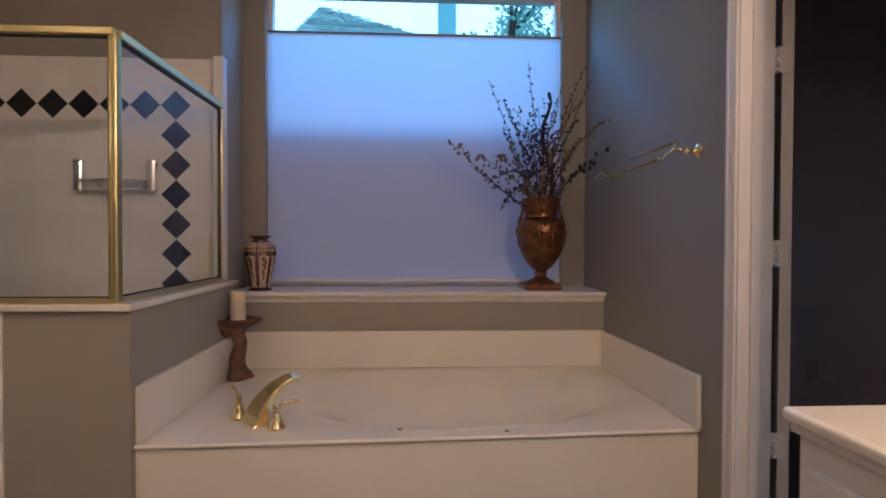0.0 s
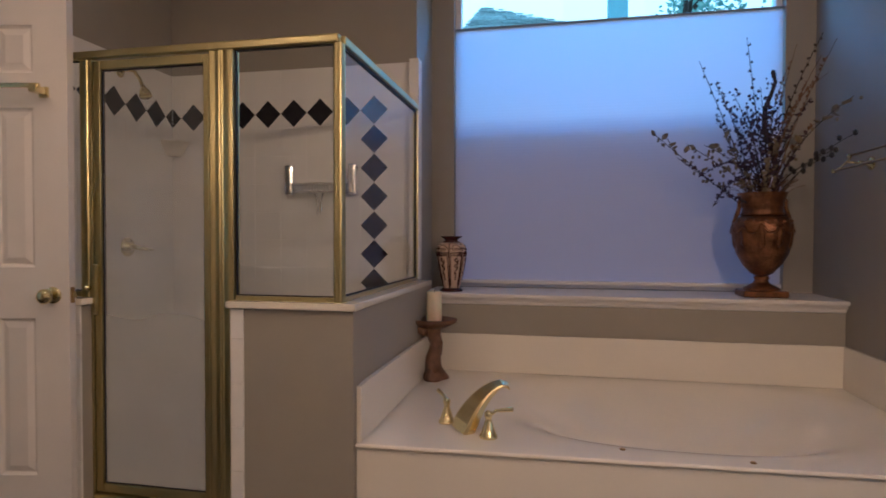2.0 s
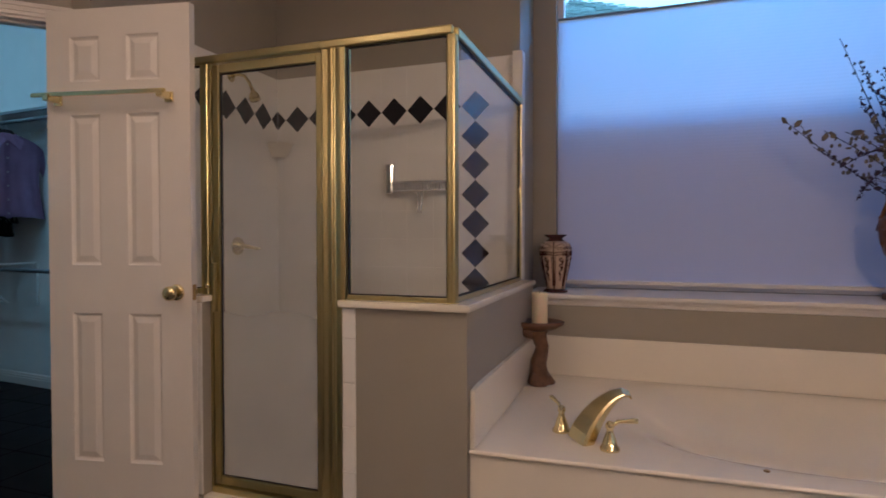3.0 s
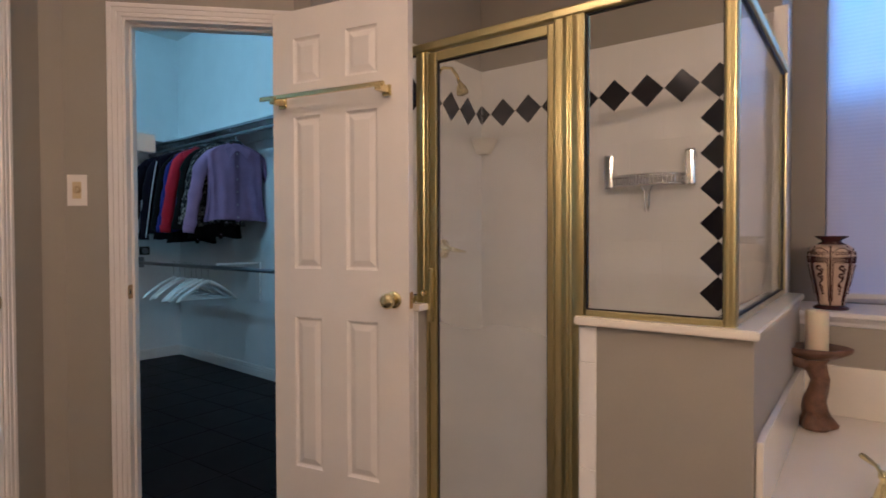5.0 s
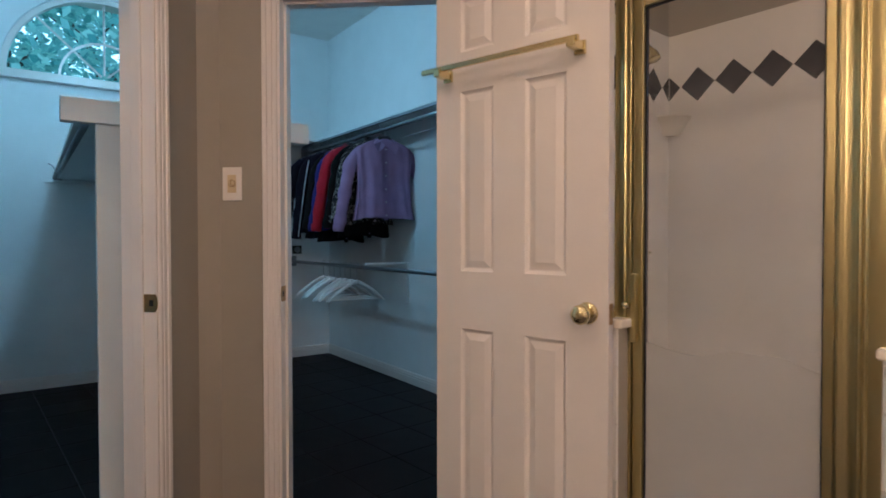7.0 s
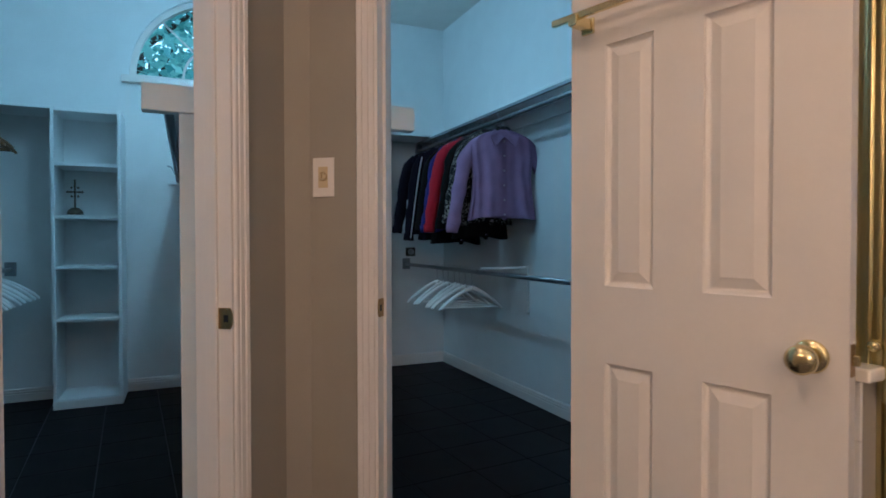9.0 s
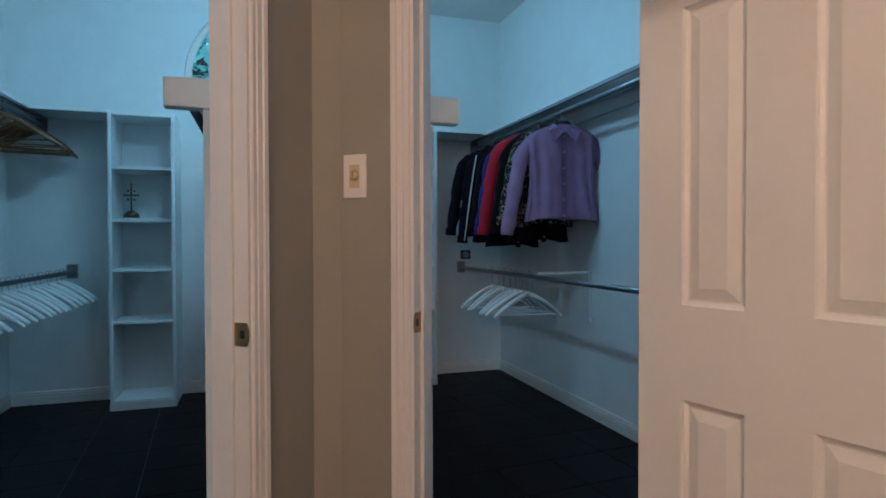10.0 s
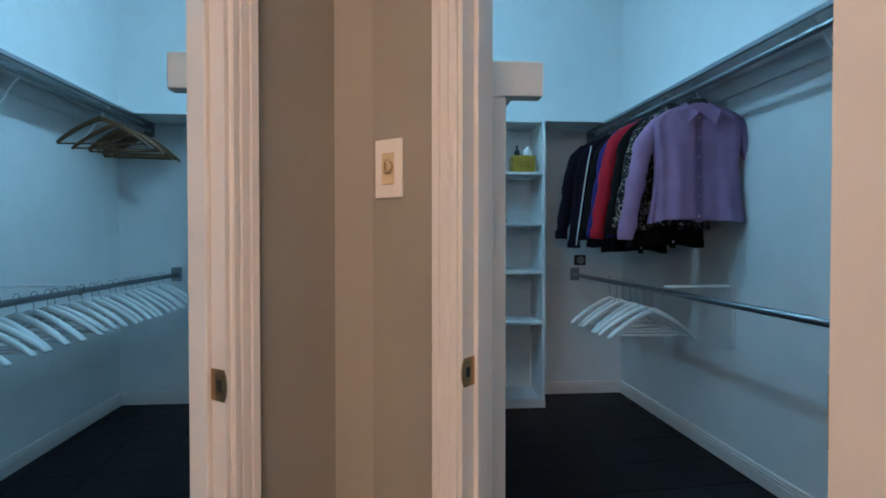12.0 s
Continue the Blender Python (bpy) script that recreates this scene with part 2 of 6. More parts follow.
structure("wall_shower_side", cube(-2.74, 2.07, 0, -2.632, 3.371, HC), WALL, "taupe painted wall beside the shower", "wall")
structure("wall_south", cube(-2.8, -1.72, 0, 1.22, -1.6, HC), WALL, "taupe painted wall behind the room", "wall")
structure("wall_west", cube(-2.72, -1.6, 0, -2.6, 0.56, HC), WALL, "taupe painted wall beside the closet doors", "wall")

# angled walls that hold the two closet doorways
VR, VL, VT = (-3.392, 1.428), (-3.392, 1.345), 0.115
R0, R1 = 0.222, 0.905    # opening along the right wall, from the inner corner
L0, L1 = 0.258, 0.91


def angled_wall(name, corner, d, n, o0, o1, end, label):
    """Wall from corner along d, thickness along n, with a door opening."""
    m = Matrix((Vector((d[0], d[1], 0)), Vector((n[0], n[1], 0)), Vector((0, 0, 1)))).transposed().to_4x4()
    m.translation = (corner[0], corner[1], 0)
    bm = bmesh.new()
    box(bm, 0, 0, 0, o0, VT, HC, m=m)
    box(bm, o1, 0, 0, end, VT, HC, m=m)
    box(bm, o0, 0, DZ, o1, VT, HC, m=m)
    structure(name, bm, WALL, label, "wall")
    return m


MR = angled_wall("wall_closet_right", VR, (Q, Q), (-Q, Q), R0, R1, 1.06, "taupe painted angled wall with a closet doorway")
ML = angled_wall("wall_closet_left", VL, (Q, -Q), (-Q, -Q), L0, L1, 1.15, "taupe painted angled wall with a closet doorway")
bm = prism(bmesh.new(), [(VL[0], VL[1]), (VR[0], VR[1]), (VR[0] - VT * Q, VR[1] + VT * Q), (VL[0] - VT * Q, VL[1] - VT * Q)], 0, HC)
structure("wall_closet_corner", bm, WALL, "narrow taupe wall strip between two closet doorways", "wall")

XB, YR, YL = -6.545, 3.535, -0.270
SPACE = TURNED
bm = bmesh.new()
WCY, WCZ, WR = 1.585, 2.425, 0.69   # arched closet window
N = 24
arc = [(WCY - WR * math.cos(math.pi * i / N), WCZ + WR * math.sin(math.pi * i / N)) for i in range(N + 1)]


def yz_prism(bm, pts, x0, x1):
    a = [bm.verts.new((x0, y, z)) for y, z in pts]
    b = [bm.verts.new((x1, y, z)) for y, z in pts]
    k = len(pts)
    bm.faces.new(a)
    bm.faces.new(b)
    for i in range(k):
        bm.faces.new((a[i], a[(i + 1) % k], b[(i + 1) % k], b[i]))


box(bm, XB - 0.15, YL - 0.12, 0, XB, YR + 0.12, WCZ)
yz_prism(bm, [(YL - 0.12, WCZ + 0.0005)] + [(y, max(z, WCZ + 0.0005)) for y, z in arc] + [(YR + 0.12, WCZ + 0.0005), (YR + 0.12, HC), (YL - 0.12, HC)], XB - 0.15, XB)
structure("wall_closet_back", bm, CLOSET, "white painted closet wall with an arched window", "wall")
structure("wall_closet_north", cube(XB, YR, 0, -2.965, YR + 0.12, HC), CLOSET, "white painted closet side wall", "wall")
structure("wall_closet_south", cube(XB, YL - 0.12, 0, -2.6, YL, HC), CLOSET, "white painted closet side wall", "wall")
SPACE = I4
bm = bmesh.new()
box(bm, -2.79, 2.10, 0, -2.742, YR, HC)
box(bm, -2.742, -0.66, 0, -2.722, 0.58, HC)
structure("wall_closet_front", bm, CLOSET, "white painted closet front wall", "wall")
structure("ceiling_bathroom", prism(bmesh.new(), [(-2.8, -1.72), (1.22, -1.72), (1.22, 3.93), (-2.62, 3.93), (-2.62, 2.3), (-3.55, 1.42), (-2.7, 0.5)], H, H + 0.1), CEIL, "pale painted bathroom ceiling", "ceiling")
# Beyond the closet this slab is an unseen cover that blocks leaking sun.
structure("ceiling_closet", cube(XB - 0.40, -1.72, HC, XR + 0.14, YW + 0.17, HC + 0.1), CEIL, "pale painted closet ceiling, extended unseen over the bathroom against sun", "ceiling")
floor = structure("floor", cube(XB - 0.35, -1.72, -0.12, XR + 0.12, 3.9, -0.008), FGROUT, "black square floor tiles with grey joints", "floor")

# dark room behind the doorway; unseen east opening added to let daylight in
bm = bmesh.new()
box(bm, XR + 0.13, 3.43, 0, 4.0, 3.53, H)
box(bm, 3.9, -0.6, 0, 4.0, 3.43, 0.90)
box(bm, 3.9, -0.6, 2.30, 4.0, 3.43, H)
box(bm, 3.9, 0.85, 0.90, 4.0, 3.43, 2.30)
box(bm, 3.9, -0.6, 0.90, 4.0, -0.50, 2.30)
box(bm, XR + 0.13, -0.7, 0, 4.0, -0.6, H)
structure("wall_dark_room", bm, DARKPAINT, "dark painted walls of the next room, unseen opening added for daylight", "wall")
structure("ceiling_dark_room", cube(XR + 0.121, -0.7, H, 4.0, 3.53, H + 0.1), DARKPAINT, "dark ceiling of the next room", "ceiling")
structure("floor_dark_room", cube(XR + 0.121, -0.7, -0.12, 4.0, 3.53, -0.004), DARKWOOD, "dark red wooden floor of the next room", "floor")

# ---------------------------------------------------------------- doorway trim
CASING = [(0.0, 0.0), (0.0, 0.007), (0.004, 0.010), (0.015, 0.010), (0.017, 0.007), (0.020, 0.011), (0.035, 0.012), (0.037, 0.009), (0.040, 0.014), (0.054, 0.015), (0.057, 0.012), (0.057, 0.0)]


def doorway(name, m, o0, o1, top, thick, label):
    """Jambs, stops and moulded casing of an opening in the wall whose frame is m (x along, y into the wall)."""
    t = thing(name, label, "door frame", kind="structure")
    J = 0.016
    part("jamb", cube(o0, -0.002, 0, o0 + J, thick + 0.002, top, 0.001, m), TRIM, t)
    part("jamb", cube(o1 - J, -0.002, 0, o1, thick + 0.002, top, 0.001, m), TRIM, t)
    part("head", cube(o0 + J + 0.0005, -0.002, top - J, o1 - J - 0.0005, thick + 0.002, top, 0.001, m), TRIM, t)
    part("door_stop", cube(o0 + J, 0.040, 0, o0 + J + 0.011, 0.075, top - J - 0.0005, 0.002, m), TRIM, t)
    part("door_stop", cube(o1 - J - 0.011, 0.040, 0, o1 - J, 0.075, top - J - 0.0005, 0.002, m), TRIM, t)
    part("door_stop", cube(o0 + J + 0.0115, 0.040, top - J - 0.011, o1 - J - 0.0115, 0.075, top - J - 0.0005, 0.002, m), TRIM, t)
    for side in (0, 1):
        y, s = (-0.0005, -1) if side == 0 else (thick + 0.0005, 1)
        e = o0 + 0.006, o1 - 0.006, top - 0.006
        path = [((e[0], y, 0), (-1, 0, 0), (0, s, 0)), ((e[0], y, e[2]), (-1, 0, 1), (0, s, 0)), ((e[1], y, e[2]), (1, 0, 1), (0, s, 0)), ((e[1], y, 0), (1, 0, 0), (0, s, 0))]
        rot = m.to_3x3()
        bm = sweep(bmesh.new(), CASING, [(m @ Vector(p), rot @ Vector(a), rot @ Vector(o)) for p, a, o in path])
        part("casing", bm, TRIM, t)
    return t


def strike_plate(parent, m, at, s=1):
    """Worn brass strike plate let into a jamb; at: x of jamb face, z; s: direction the face looks."""
    x, z = at
    bm = bmesh.new()
    h, d = 0.029, 0.030
    pts = [(-0.012, -h), (d, -h), (d, h), (-0.012, h), (-0.019, h * 0.6), (-0.021, 0), (-0.019, -h * 0.6)]
    lo = [bm.verts.new(m @ Vector((x + s * 0.0005, 0.014 + a, z + b))) for a, b in pts]
    hi = [bm.verts.new(m @ Vector((x + s * 0.0025, 0.014 + a, z + b))) for a, b in pts]
    bm.faces.new(lo), bm.faces.new(hi)
    for i in range(len(pts)):
        j = (i + 1) % len(pts)
        bm.faces.new((lo[i], lo[j], hi[j], hi[i]))
    plate = part("strike_plate", bm, BRASS_DULL, parent, "worn brass strike plate")
    # Dark slab laid on the plate, standing in for the shaded hole.
    part("latch_hole_shade", cube(x + s * 0.0026, 0.008, z - 0.010, x + s * 0.0034, 0.022, z + 0.010, 0, m), RUBBER, plate)
    for dz in (-0.021, 0.021):
        part("screw", lathe(bmesh.new(), [(0.004, 0), (0.003, 0.001)], 10, m @ pose(x + s * 0.0026, 0.016, z + dz, 0, 90 * s, 0)), BRASS_DULL, plate)


fr = doorway("doorway_closet_right", MR, R0, R1, DZ, VT, "white moulded door frame of the open closet")
strike_plate(fr, MR, (R0 + 0.016, 0.951))
fl = doorway("doorway_closet_left", ML, L0, L1, DZ, VT, "white moulded door frame of the closet")
strike_plate(fl, ML, (L0 + 0.016, 0.951))
ME = axis_m((XR, DY1, 0), (0, -1, 0)) 
fe = doorway("doorway_east", ME, 0.0, DY1 - DY0, DZ, 0.12, "white moulded door frame beside the tub")


# ---------------------------------------------------------------- panelled doors
def panel_door(name, label, w, h, t, m, knob_side=1, knob=True):
    """Six-panel door; local x from hinge to free edge, y thickness, z up."""
    d = thing(name, label, "door")
    d.matrix_world = m
    cols = [(w * 0.166, w * 0.376), (w * 0.565, w * 0.790)]
    rows = [(0.252, 0.848), (1.040, 1.637), (1.768, 1.945)]
    for side in (0, 1):
        y = 0.0 if side == 0 else t
        s = -1 if side == 0 else 1
        bm = bmesh.new()
        xs = [0, cols[0][0], cols[0][1], cols[1][0], cols[1][1], w]
        zs = [0] + [v for r in rows for v in r] + [h]
        for i in range(5):
            for j in range(7):
                if i in (1, 3) and j in (1, 3, 5):
                    x0, x1, z0, z1 = xs[i], xs[i + 1], zs[j], zs[j + 1]
                    steps = [(0, 0), (0.003, -0.005), (0.009, -0.0095), (0.013, -0.010), (0.036, -0.0025), (0.038, -0.0025)]
                    prev = None
                    for ins, dep in steps:
                        q = [bm.verts.new((a, y + s * dep, b)) for a, b in ((x0 + ins, z0 + ins), (x1 - ins, z0 + ins), (x1 - ins, z1 - ins), (x0 + ins, z1 - ins))]
                        if prev:
                            for k in range(4):
                                bm.faces.new((prev[k], prev[(k + 1) % 4], q[(k + 1) % 4], q[k]))
                        prev = q
                    bm.faces.new(prev)
                else:
                    bm.faces.new([bm.verts.new((a, y, b)) for a, b in ((xs[i], zs[j]), (xs[i + 1], zs[j]), (xs[i + 1], zs[j + 1]), (xs[i], zs[j + 1]))])
        bmesh.ops.remove_doubles(bm, verts=bm.verts, dist=1e-5)
        part("face", bm, DOORPAINT, d)
    bm = bmesh.new()
    for q in (((0, 0, 0), (0, t, 0), (0, t, h), (0, 0, h)), ((w, 0, 0), (w, t, 0), (w, t, h), (w, 0, h)), ((0, 0, h), (w, 0, h), (w, t, h), (0, t, h)), ((0, 0, 0), (w, 0, 0), (w, t, 0), (0, t, 0))):
        bm.faces.new([bm.verts.new(p) for p in q])
    part("edge", bm, DOORPAINT, d)
    if knob:
        for s, y in ((-1, 0.0), (1, t)):
            mk = pose(w - 0.062, y, 0.935, -90 * s, 0, 0)
            k = part("knob", lathe(bmesh.new(), [(0.009, 0.006), (0.010, 0.024), (0.014, 0.030), (0.024, 0.036), (0.028, 0.045), (0.0275, 0.054), (0.021, 0.062), (0.009, 0.065), (0.002, 0.0652)], 28, mk), BRASS, d, "polished brass knob", smooth=True)
            part("rose", lathe(bmesh.new(), [(0.032, 0.0), (0.032, 0.004), (0.026, 0.008), (0.012, 0.009)], 28, mk), BRASS, k, smooth=True)
        part("latch_plate", cube(w - 0.0005, 0.006, 0.905, w + 0.0015, t - 0.006, 0.965, 0.0004), BRASS_DULL, d, "brass latch plate")
        part("latch_bolt", cube(w + 0.001, 0.011, 0.926, w + 0.012, t - 0.011, 0.946, 0.002), BRASS, d)
    return d


dx = Vector((0.982, 0.190, 0)).normalized()
door_right = panel_door("closet_door", "white six-panel closet door standing open, brass knob", 0.620, 2.055, 0.035,
                        Matrix.Translation((-2.695, 1.926, 0.012)) @ Matrix(((dx.x, -dx.y, 0), (dx.y, dx.x, 0), (0, 0, 1))).to_4x4())
door_east = panel_door("open_door", "white six-panel door standing open into the dark room", 0.66, 2.055, 0.035,
                       axis_m((XR + 0.150, DY1 - 0.012, 0.012), (0.42, 0.91, 0)) @ pose(0, -0.035, 0))
for z in (0.43, 1.10, 1.77):
    hg = part("hinge", cube(-0.004, 0.006, z - 0.045, -0.0005, 0.062, z + 0.045, 0.001), PLATE, door_east, "painted butt hinge")
    for k in range(5):
        part("knuckle", lathe(bmesh.new(), [(0.0055, z - 0.044 + 0.018 * k), (0.0055, z - 0.028 + 0.018 * k)], 12, pose(-0.006, 0.048, 0)), PLATE, hg, smooth=True)
for z in (0.25, 1.0, 1.78):
    hg = part("hinge", cube(-0.004, 0.004, z - 0.045, -0.001, 0.034, z + 0.045), BRASS_DULL, door_right, "brass butt hinge")

# towel bar on the closet door
rail = thing("towel_bar", "square brass towel bar screwed to the closet door", "towel bar")
rail.matrix_world = door_right.matrix_world
part("bar", cube(-0.015, -0.064, 1.698, 0.555, -0.050, 1.714, 0.002), BRASS, rail)
for x in (0.055, 0.535):
    p = part("post", cube(x - 0.013, -0.070, 1.682, x + 0.013, -0.0005, 1.708, 0.003), BRASS, rail)
    part("flange", cube(x - 0.018, -0.010, 1.674, x + 0.018, -0.0003, 1.714, 0.003), BRASS, p)

# ---------------------------------------------------------------- light switch
sw = thing("light_switch", "ivory rotary dimmer on a white wall plate", "switch")
sw.matrix_world = MR
sx, sz = 0.050, 1.370
part("wall_plate", cube(sx - 0.038, -0.006, sz - 0.0635, sx + 0.038, -0.0003, sz + 0.0635, 0.0025), PLATE, sw)
ins = part("insert", cube(sx - 0.017, -0.008, sz - 0.034, sx + 0.017, -0.0061, sz + 0.034, 0.001), IVORY, sw, "ivory insert")
dial = part("dial", lathe(bmesh.new(), [(0.0125, 0), (0.0125, 0.004), (0.0105, 0.008), (0.004, 0.0085)], 24, pose(sx, -0.0081, sz + 0.002, 90, 0, 0)), IVORY, ins, smooth=True)
part("dial_ring", lathe(bmesh.new(), [(0.0145, 0), (0.0145, 0.0015), (0.0127, 0.0018)], 24, pose(sx, -0.0081, sz + 0.002, 90, 0, 0)), BRASS_DULL, ins, "dark brass ring round the dial")
part("pointer", cube(sx - 0.0014, -0.0185, sz - 0.004, sx + 0.0014, -0.0145, sz + 0.014, 0.0005), BRASS_DULL, ins)
part("tab", cube(sx - 0.008, -0.0105, sz + 0.019, sx + 0.008, -0.0081, sz + 0.026, 0.001), IVORY, ins)
for dz in (-0.048, 0.048):
    part("screw", lathe(bmesh.new(), [(0.003, 0), (0.002, 0.001)], 10, pose(sx, -0.0061, sz + dz, 90, 0, 0)), PLATE, sw)

# ---------------------------------------------------------------- tub
TD, TF0, TF1 = 0.423, 2.168, 2.256      # deck height, front edge at each end


def tub_front(x):
    u = (x + 0.998) / (XR - 0.002 + 0.998)
    return TF0 + (TF1 - TF0) * u - 0.006 * math.sin(math.pi * u)


tub = thing("bathtub", "white cultured-marble garden tub with a sunken basin", "bathtub")
NX, NY = 120, 72
bm = bmesh.new()
grid = []
BX, BY, BA, BB = 0.19, 2.88, 0.80, 0.46
for i in range(NX + 1):
    x = -0.998 + (XR - 0.001 + 0.998) * i / NX
    col = []
    for j in range(NY + 1):
        f = tub_front(x)
        y = f + (3.384 - f) * j / NY
        r = (abs((x - BX) / BA) ** 2.4 + abs((y - BY) / (BB if y > BY else 0.555)) ** 2.4) ** (1 / 2.4)
        z = TD
        if r < 1.16:
            k = min(1.0, max(0.0, (1.16 - r) / 1.06))
            z = TD - 0.22 * k ** 3 * (10 - 15 * k + 6 * k * k)
        col.append(bm.verts.new((x, y, z)))
    grid.append(col)
for i in range(NX):
    for j in range(NY):
        bm.faces.new((grid[i][j], grid[i + 1][j], grid[i + 1][j + 1], grid[i][j + 1]))
part("deck", bm, ACRYLIC, tub, smooth=True)
bm = bmesh.new()
prof = [(0.0, TD), (-0.005, TD - 0.002), (-0.008, TD - 0.008), (-0.006, TD - 0.014), (0.006, TD - 0.016)]
cols = [[bm.verts.new((-0.998 + (XR + 0.997) * i / 40, tub_front(-0.998 + (XR + 0.997) * i / 40) + a, z)) for a, z in prof] for i in range(41)]
for a, b in zip(cols, cols[1:]):
    for k in range(len(prof) - 1):
        bm.faces.new((a[k], b[k], b[k + 1], a[k + 1]))
part("front_lip", bm, ACRYLIC, tub, smooth=True)
bm = bmesh.new()
xs = [-0.998 + (XR + 0.997) * i / 40 for i in range(41)]
prism(bm, [(x, tub_front(x) + 0.006) for x in xs] + [(x, tub_front(x) + 0.03) for x in xs[::-1]], 0.0, TD - 0.012)
part("apron", bm, ACRYLIC, tub)
bm = bmesh.new()
SB = 0.633
prism(bm, [(TF0 + 0.004, TD + 0.001), (3.360, TD + 0.001), (3.360, SB), (TF0 + 0.10, SB + 0.0), (TF0 + 0.004, SB - 0.004)], 0, 0.018, m=Matrix(((0, 0, 1, -0.9985), (1, 0, 0, 0), (0, 1, 0, 0), (0, 0, 0, 1))), bevel=0.003)
part("left_splash", bm, ACRYLIC, tub)
bm = prism(bmesh.new(), [(TF1 - 0.02, TD + 0.001), (3.360, TD + 0.001), (3.360, SB), (TF1 - 0.02, SB)], 0, 0.018, m=Matrix(((0, 0, 1, XR - 0.0195), (1, 0, 0, 0), (0, 1, 0, 0), (0, 0, 0, 1))), bevel=0.003)
part("right_splash", bm, ACRYLIC, tub)
part("back_splash", cube(-0.998, 3.362, TD + 0.001, XR - 0.001, 3.3845, SB, 0.003), ACRYLIC, tub)
for x, y in ((-0.06, 2.300), (0.35, 2.26)):
    part("air_button", lathe(bmesh.new(), [(0.010, 0), (0.010, 0.003), (0.006, 0.005), (0.003, 0.005)], 16, pose(x, y, TD)), BRASS_DULL, tub, "small brass air button")

# window ledge: projecting moulded sill
sill = thing("window_sill", "white moulded wooden sill behind the tub", "sill", kind="structure")
part("board", cube(-1.045, 3.335, 0.836, XR - 0.001, YW + 0.005, 0.858, 0.004), TRIM, sill)
bm = sweep(bmesh.new(), [(0, 0), (0.0, 0.030), (0.010, 0.028), (0.022, 0.016), (0.034, 0.012), (0.040, 0.0)],
           [((-1.045 + 0.012, 3.385, 0.8355), (0, 0, -1), (0, -1, 0)), ((XR - 0.003, 3.385, 0.8355), (0, 0, -1), (0, -1, 0))])
part("apron_moulding", bm, TRIM, sill)

# ---------------------------------------------------------------- tub window with cellular shade
win = thing("window_1", "white window above the tub, upper glass uncovered", "window", kind="structure")
GY = YW + 0.085
for nm, b in (("frame", (WX0, GY - 0.03, WZ0, WX0 + 0.035, GY + 0.04, WZ1)), ("frame", (WX1 - 0.035, GY - 0.03, WZ0, WX1, GY + 0.04, WZ1)),
              ("frame", (WX0 + 0.0355, GY - 0.03, WZ1 - 0.035, WX1 - 0.0355, GY + 0.04, WZ1)), ("frame", (WX0 + 0.0355, GY - 0.03, WZ0, WX1 - 0.0355, GY + 0.04, WZ0 + 0.035)),
              ("meeting_rail", (WX0 + 0.0355, GY + 0.006, 1.882, WX1 - 0.0355, GY + 0.03, 1.905))):
    part(nm, cube(*b, bevel=0.004), TRIM, win)
for z0, z1 in ((WZ0 + 0.036, 1.881), (1.906, WZ1 - 0.036)):
    p = part("pane", cube(WX0 + 0.036, GY, z0, WX1 - 0.036, GY + 0.005, z1), PANE, win)
    p.visible_shadow = False
SCREEN = glass_mat("insect_screen", (0.48, 0.44, 0.50), opaque=0.03)
part("insect_screen", cube(WX0 + 0.036, GY + 0.032, WZ0 + 0.036, WX1 - 0.036, GY + 0.033, 1.882), SCREEN, win, "grey insect screen over the lower sash")

SHADE = bpy.data.materials.new("pale_cellular_fabric")
SHADE.use_nodes = True
nt = SHADE.node_tree
nt.nodes.remove(nt.nodes["Principled BSDF"])
dif, trl, mx = nt.nodes.new("ShaderNodeBsdfDiffuse"), nt.nodes.new("ShaderNodeBsdfTranslucent"), nt.nodes.new("ShaderNodeMixShader")
dif.inputs[0].default_value = (0.84, 0.80, 0.80, 1)
trl.inputs[0].default_value = (0.62, 0.64, 0.70, 1)
tn = nt.nodes.new("ShaderNodeTexNoise")
tn.inputs["Scale"].default_value = 160
tb = nt.nodes.new("ShaderNodeBump")
tb.inputs["Strength"].default_value, tb.inputs["Distance"].default_value = 0.15, 0.001
nt.links.new(tn.outputs[0], tb.inputs["Height"])
nt.links.new(tb.outputs[0], dif.inputs["Normal"])
mx.inputs[0].default_value = 0.5
nt.links.new(dif.outputs[0], mx.inputs[1])
nt.links.new(trl.outputs[0], mx.inputs[2])
nt.links.new(mx.outputs[0], nt.nodes["Material Output"].inputs[0])

shade = thing("cellular_shade", "pale pleated top-down shade lowered below the top glass", "blind")
SY, SZ0, SZ1 = YW + 0.022, 0.885, 2.472
bm = bmesh.new()
n = 82
rows = []
for i in range(n * 2 + 1):
    z = SZ0 + 0.02 + (SZ1 - SZ0 - 0.03) * i / (2 * n)
    y = SY + (0.00018 if i % 2 else -0.00018)
    rows.append((bm.verts.new((WX0 + 0.008, y, z)), bm.verts.new((WX1 - 0.008, y, z))))
for a, b in zip(rows, rows[1:]):
    bm.faces.new((a[0], a[1], b[1], b[0]))
part("fabric", bm, SHADE, shade)
part("top_rail", cube(WX0 + 0.004, SY - 0.009, SZ1 - 0.010, WX1 - 0.004, SY + 0.012, SZ1 + 0.002, 0.003), STEEL, shade)
part("bottom_rail", cube(WX0 + 0.004, SY - 0.014, SZ0 - 0.004, WX1 - 0.004, SY + 0.014, SZ0 + 0.020, 0.003), PLATE, shade)
for x in (WX0 + 0.05, WX1 - 0.05):
    part("cord", tube(bmesh.new(), [(x, SY, SZ1 + 0.008), (x, SY, WZ1 - 0.036)], 0.0008, 5), PLATE, shade)

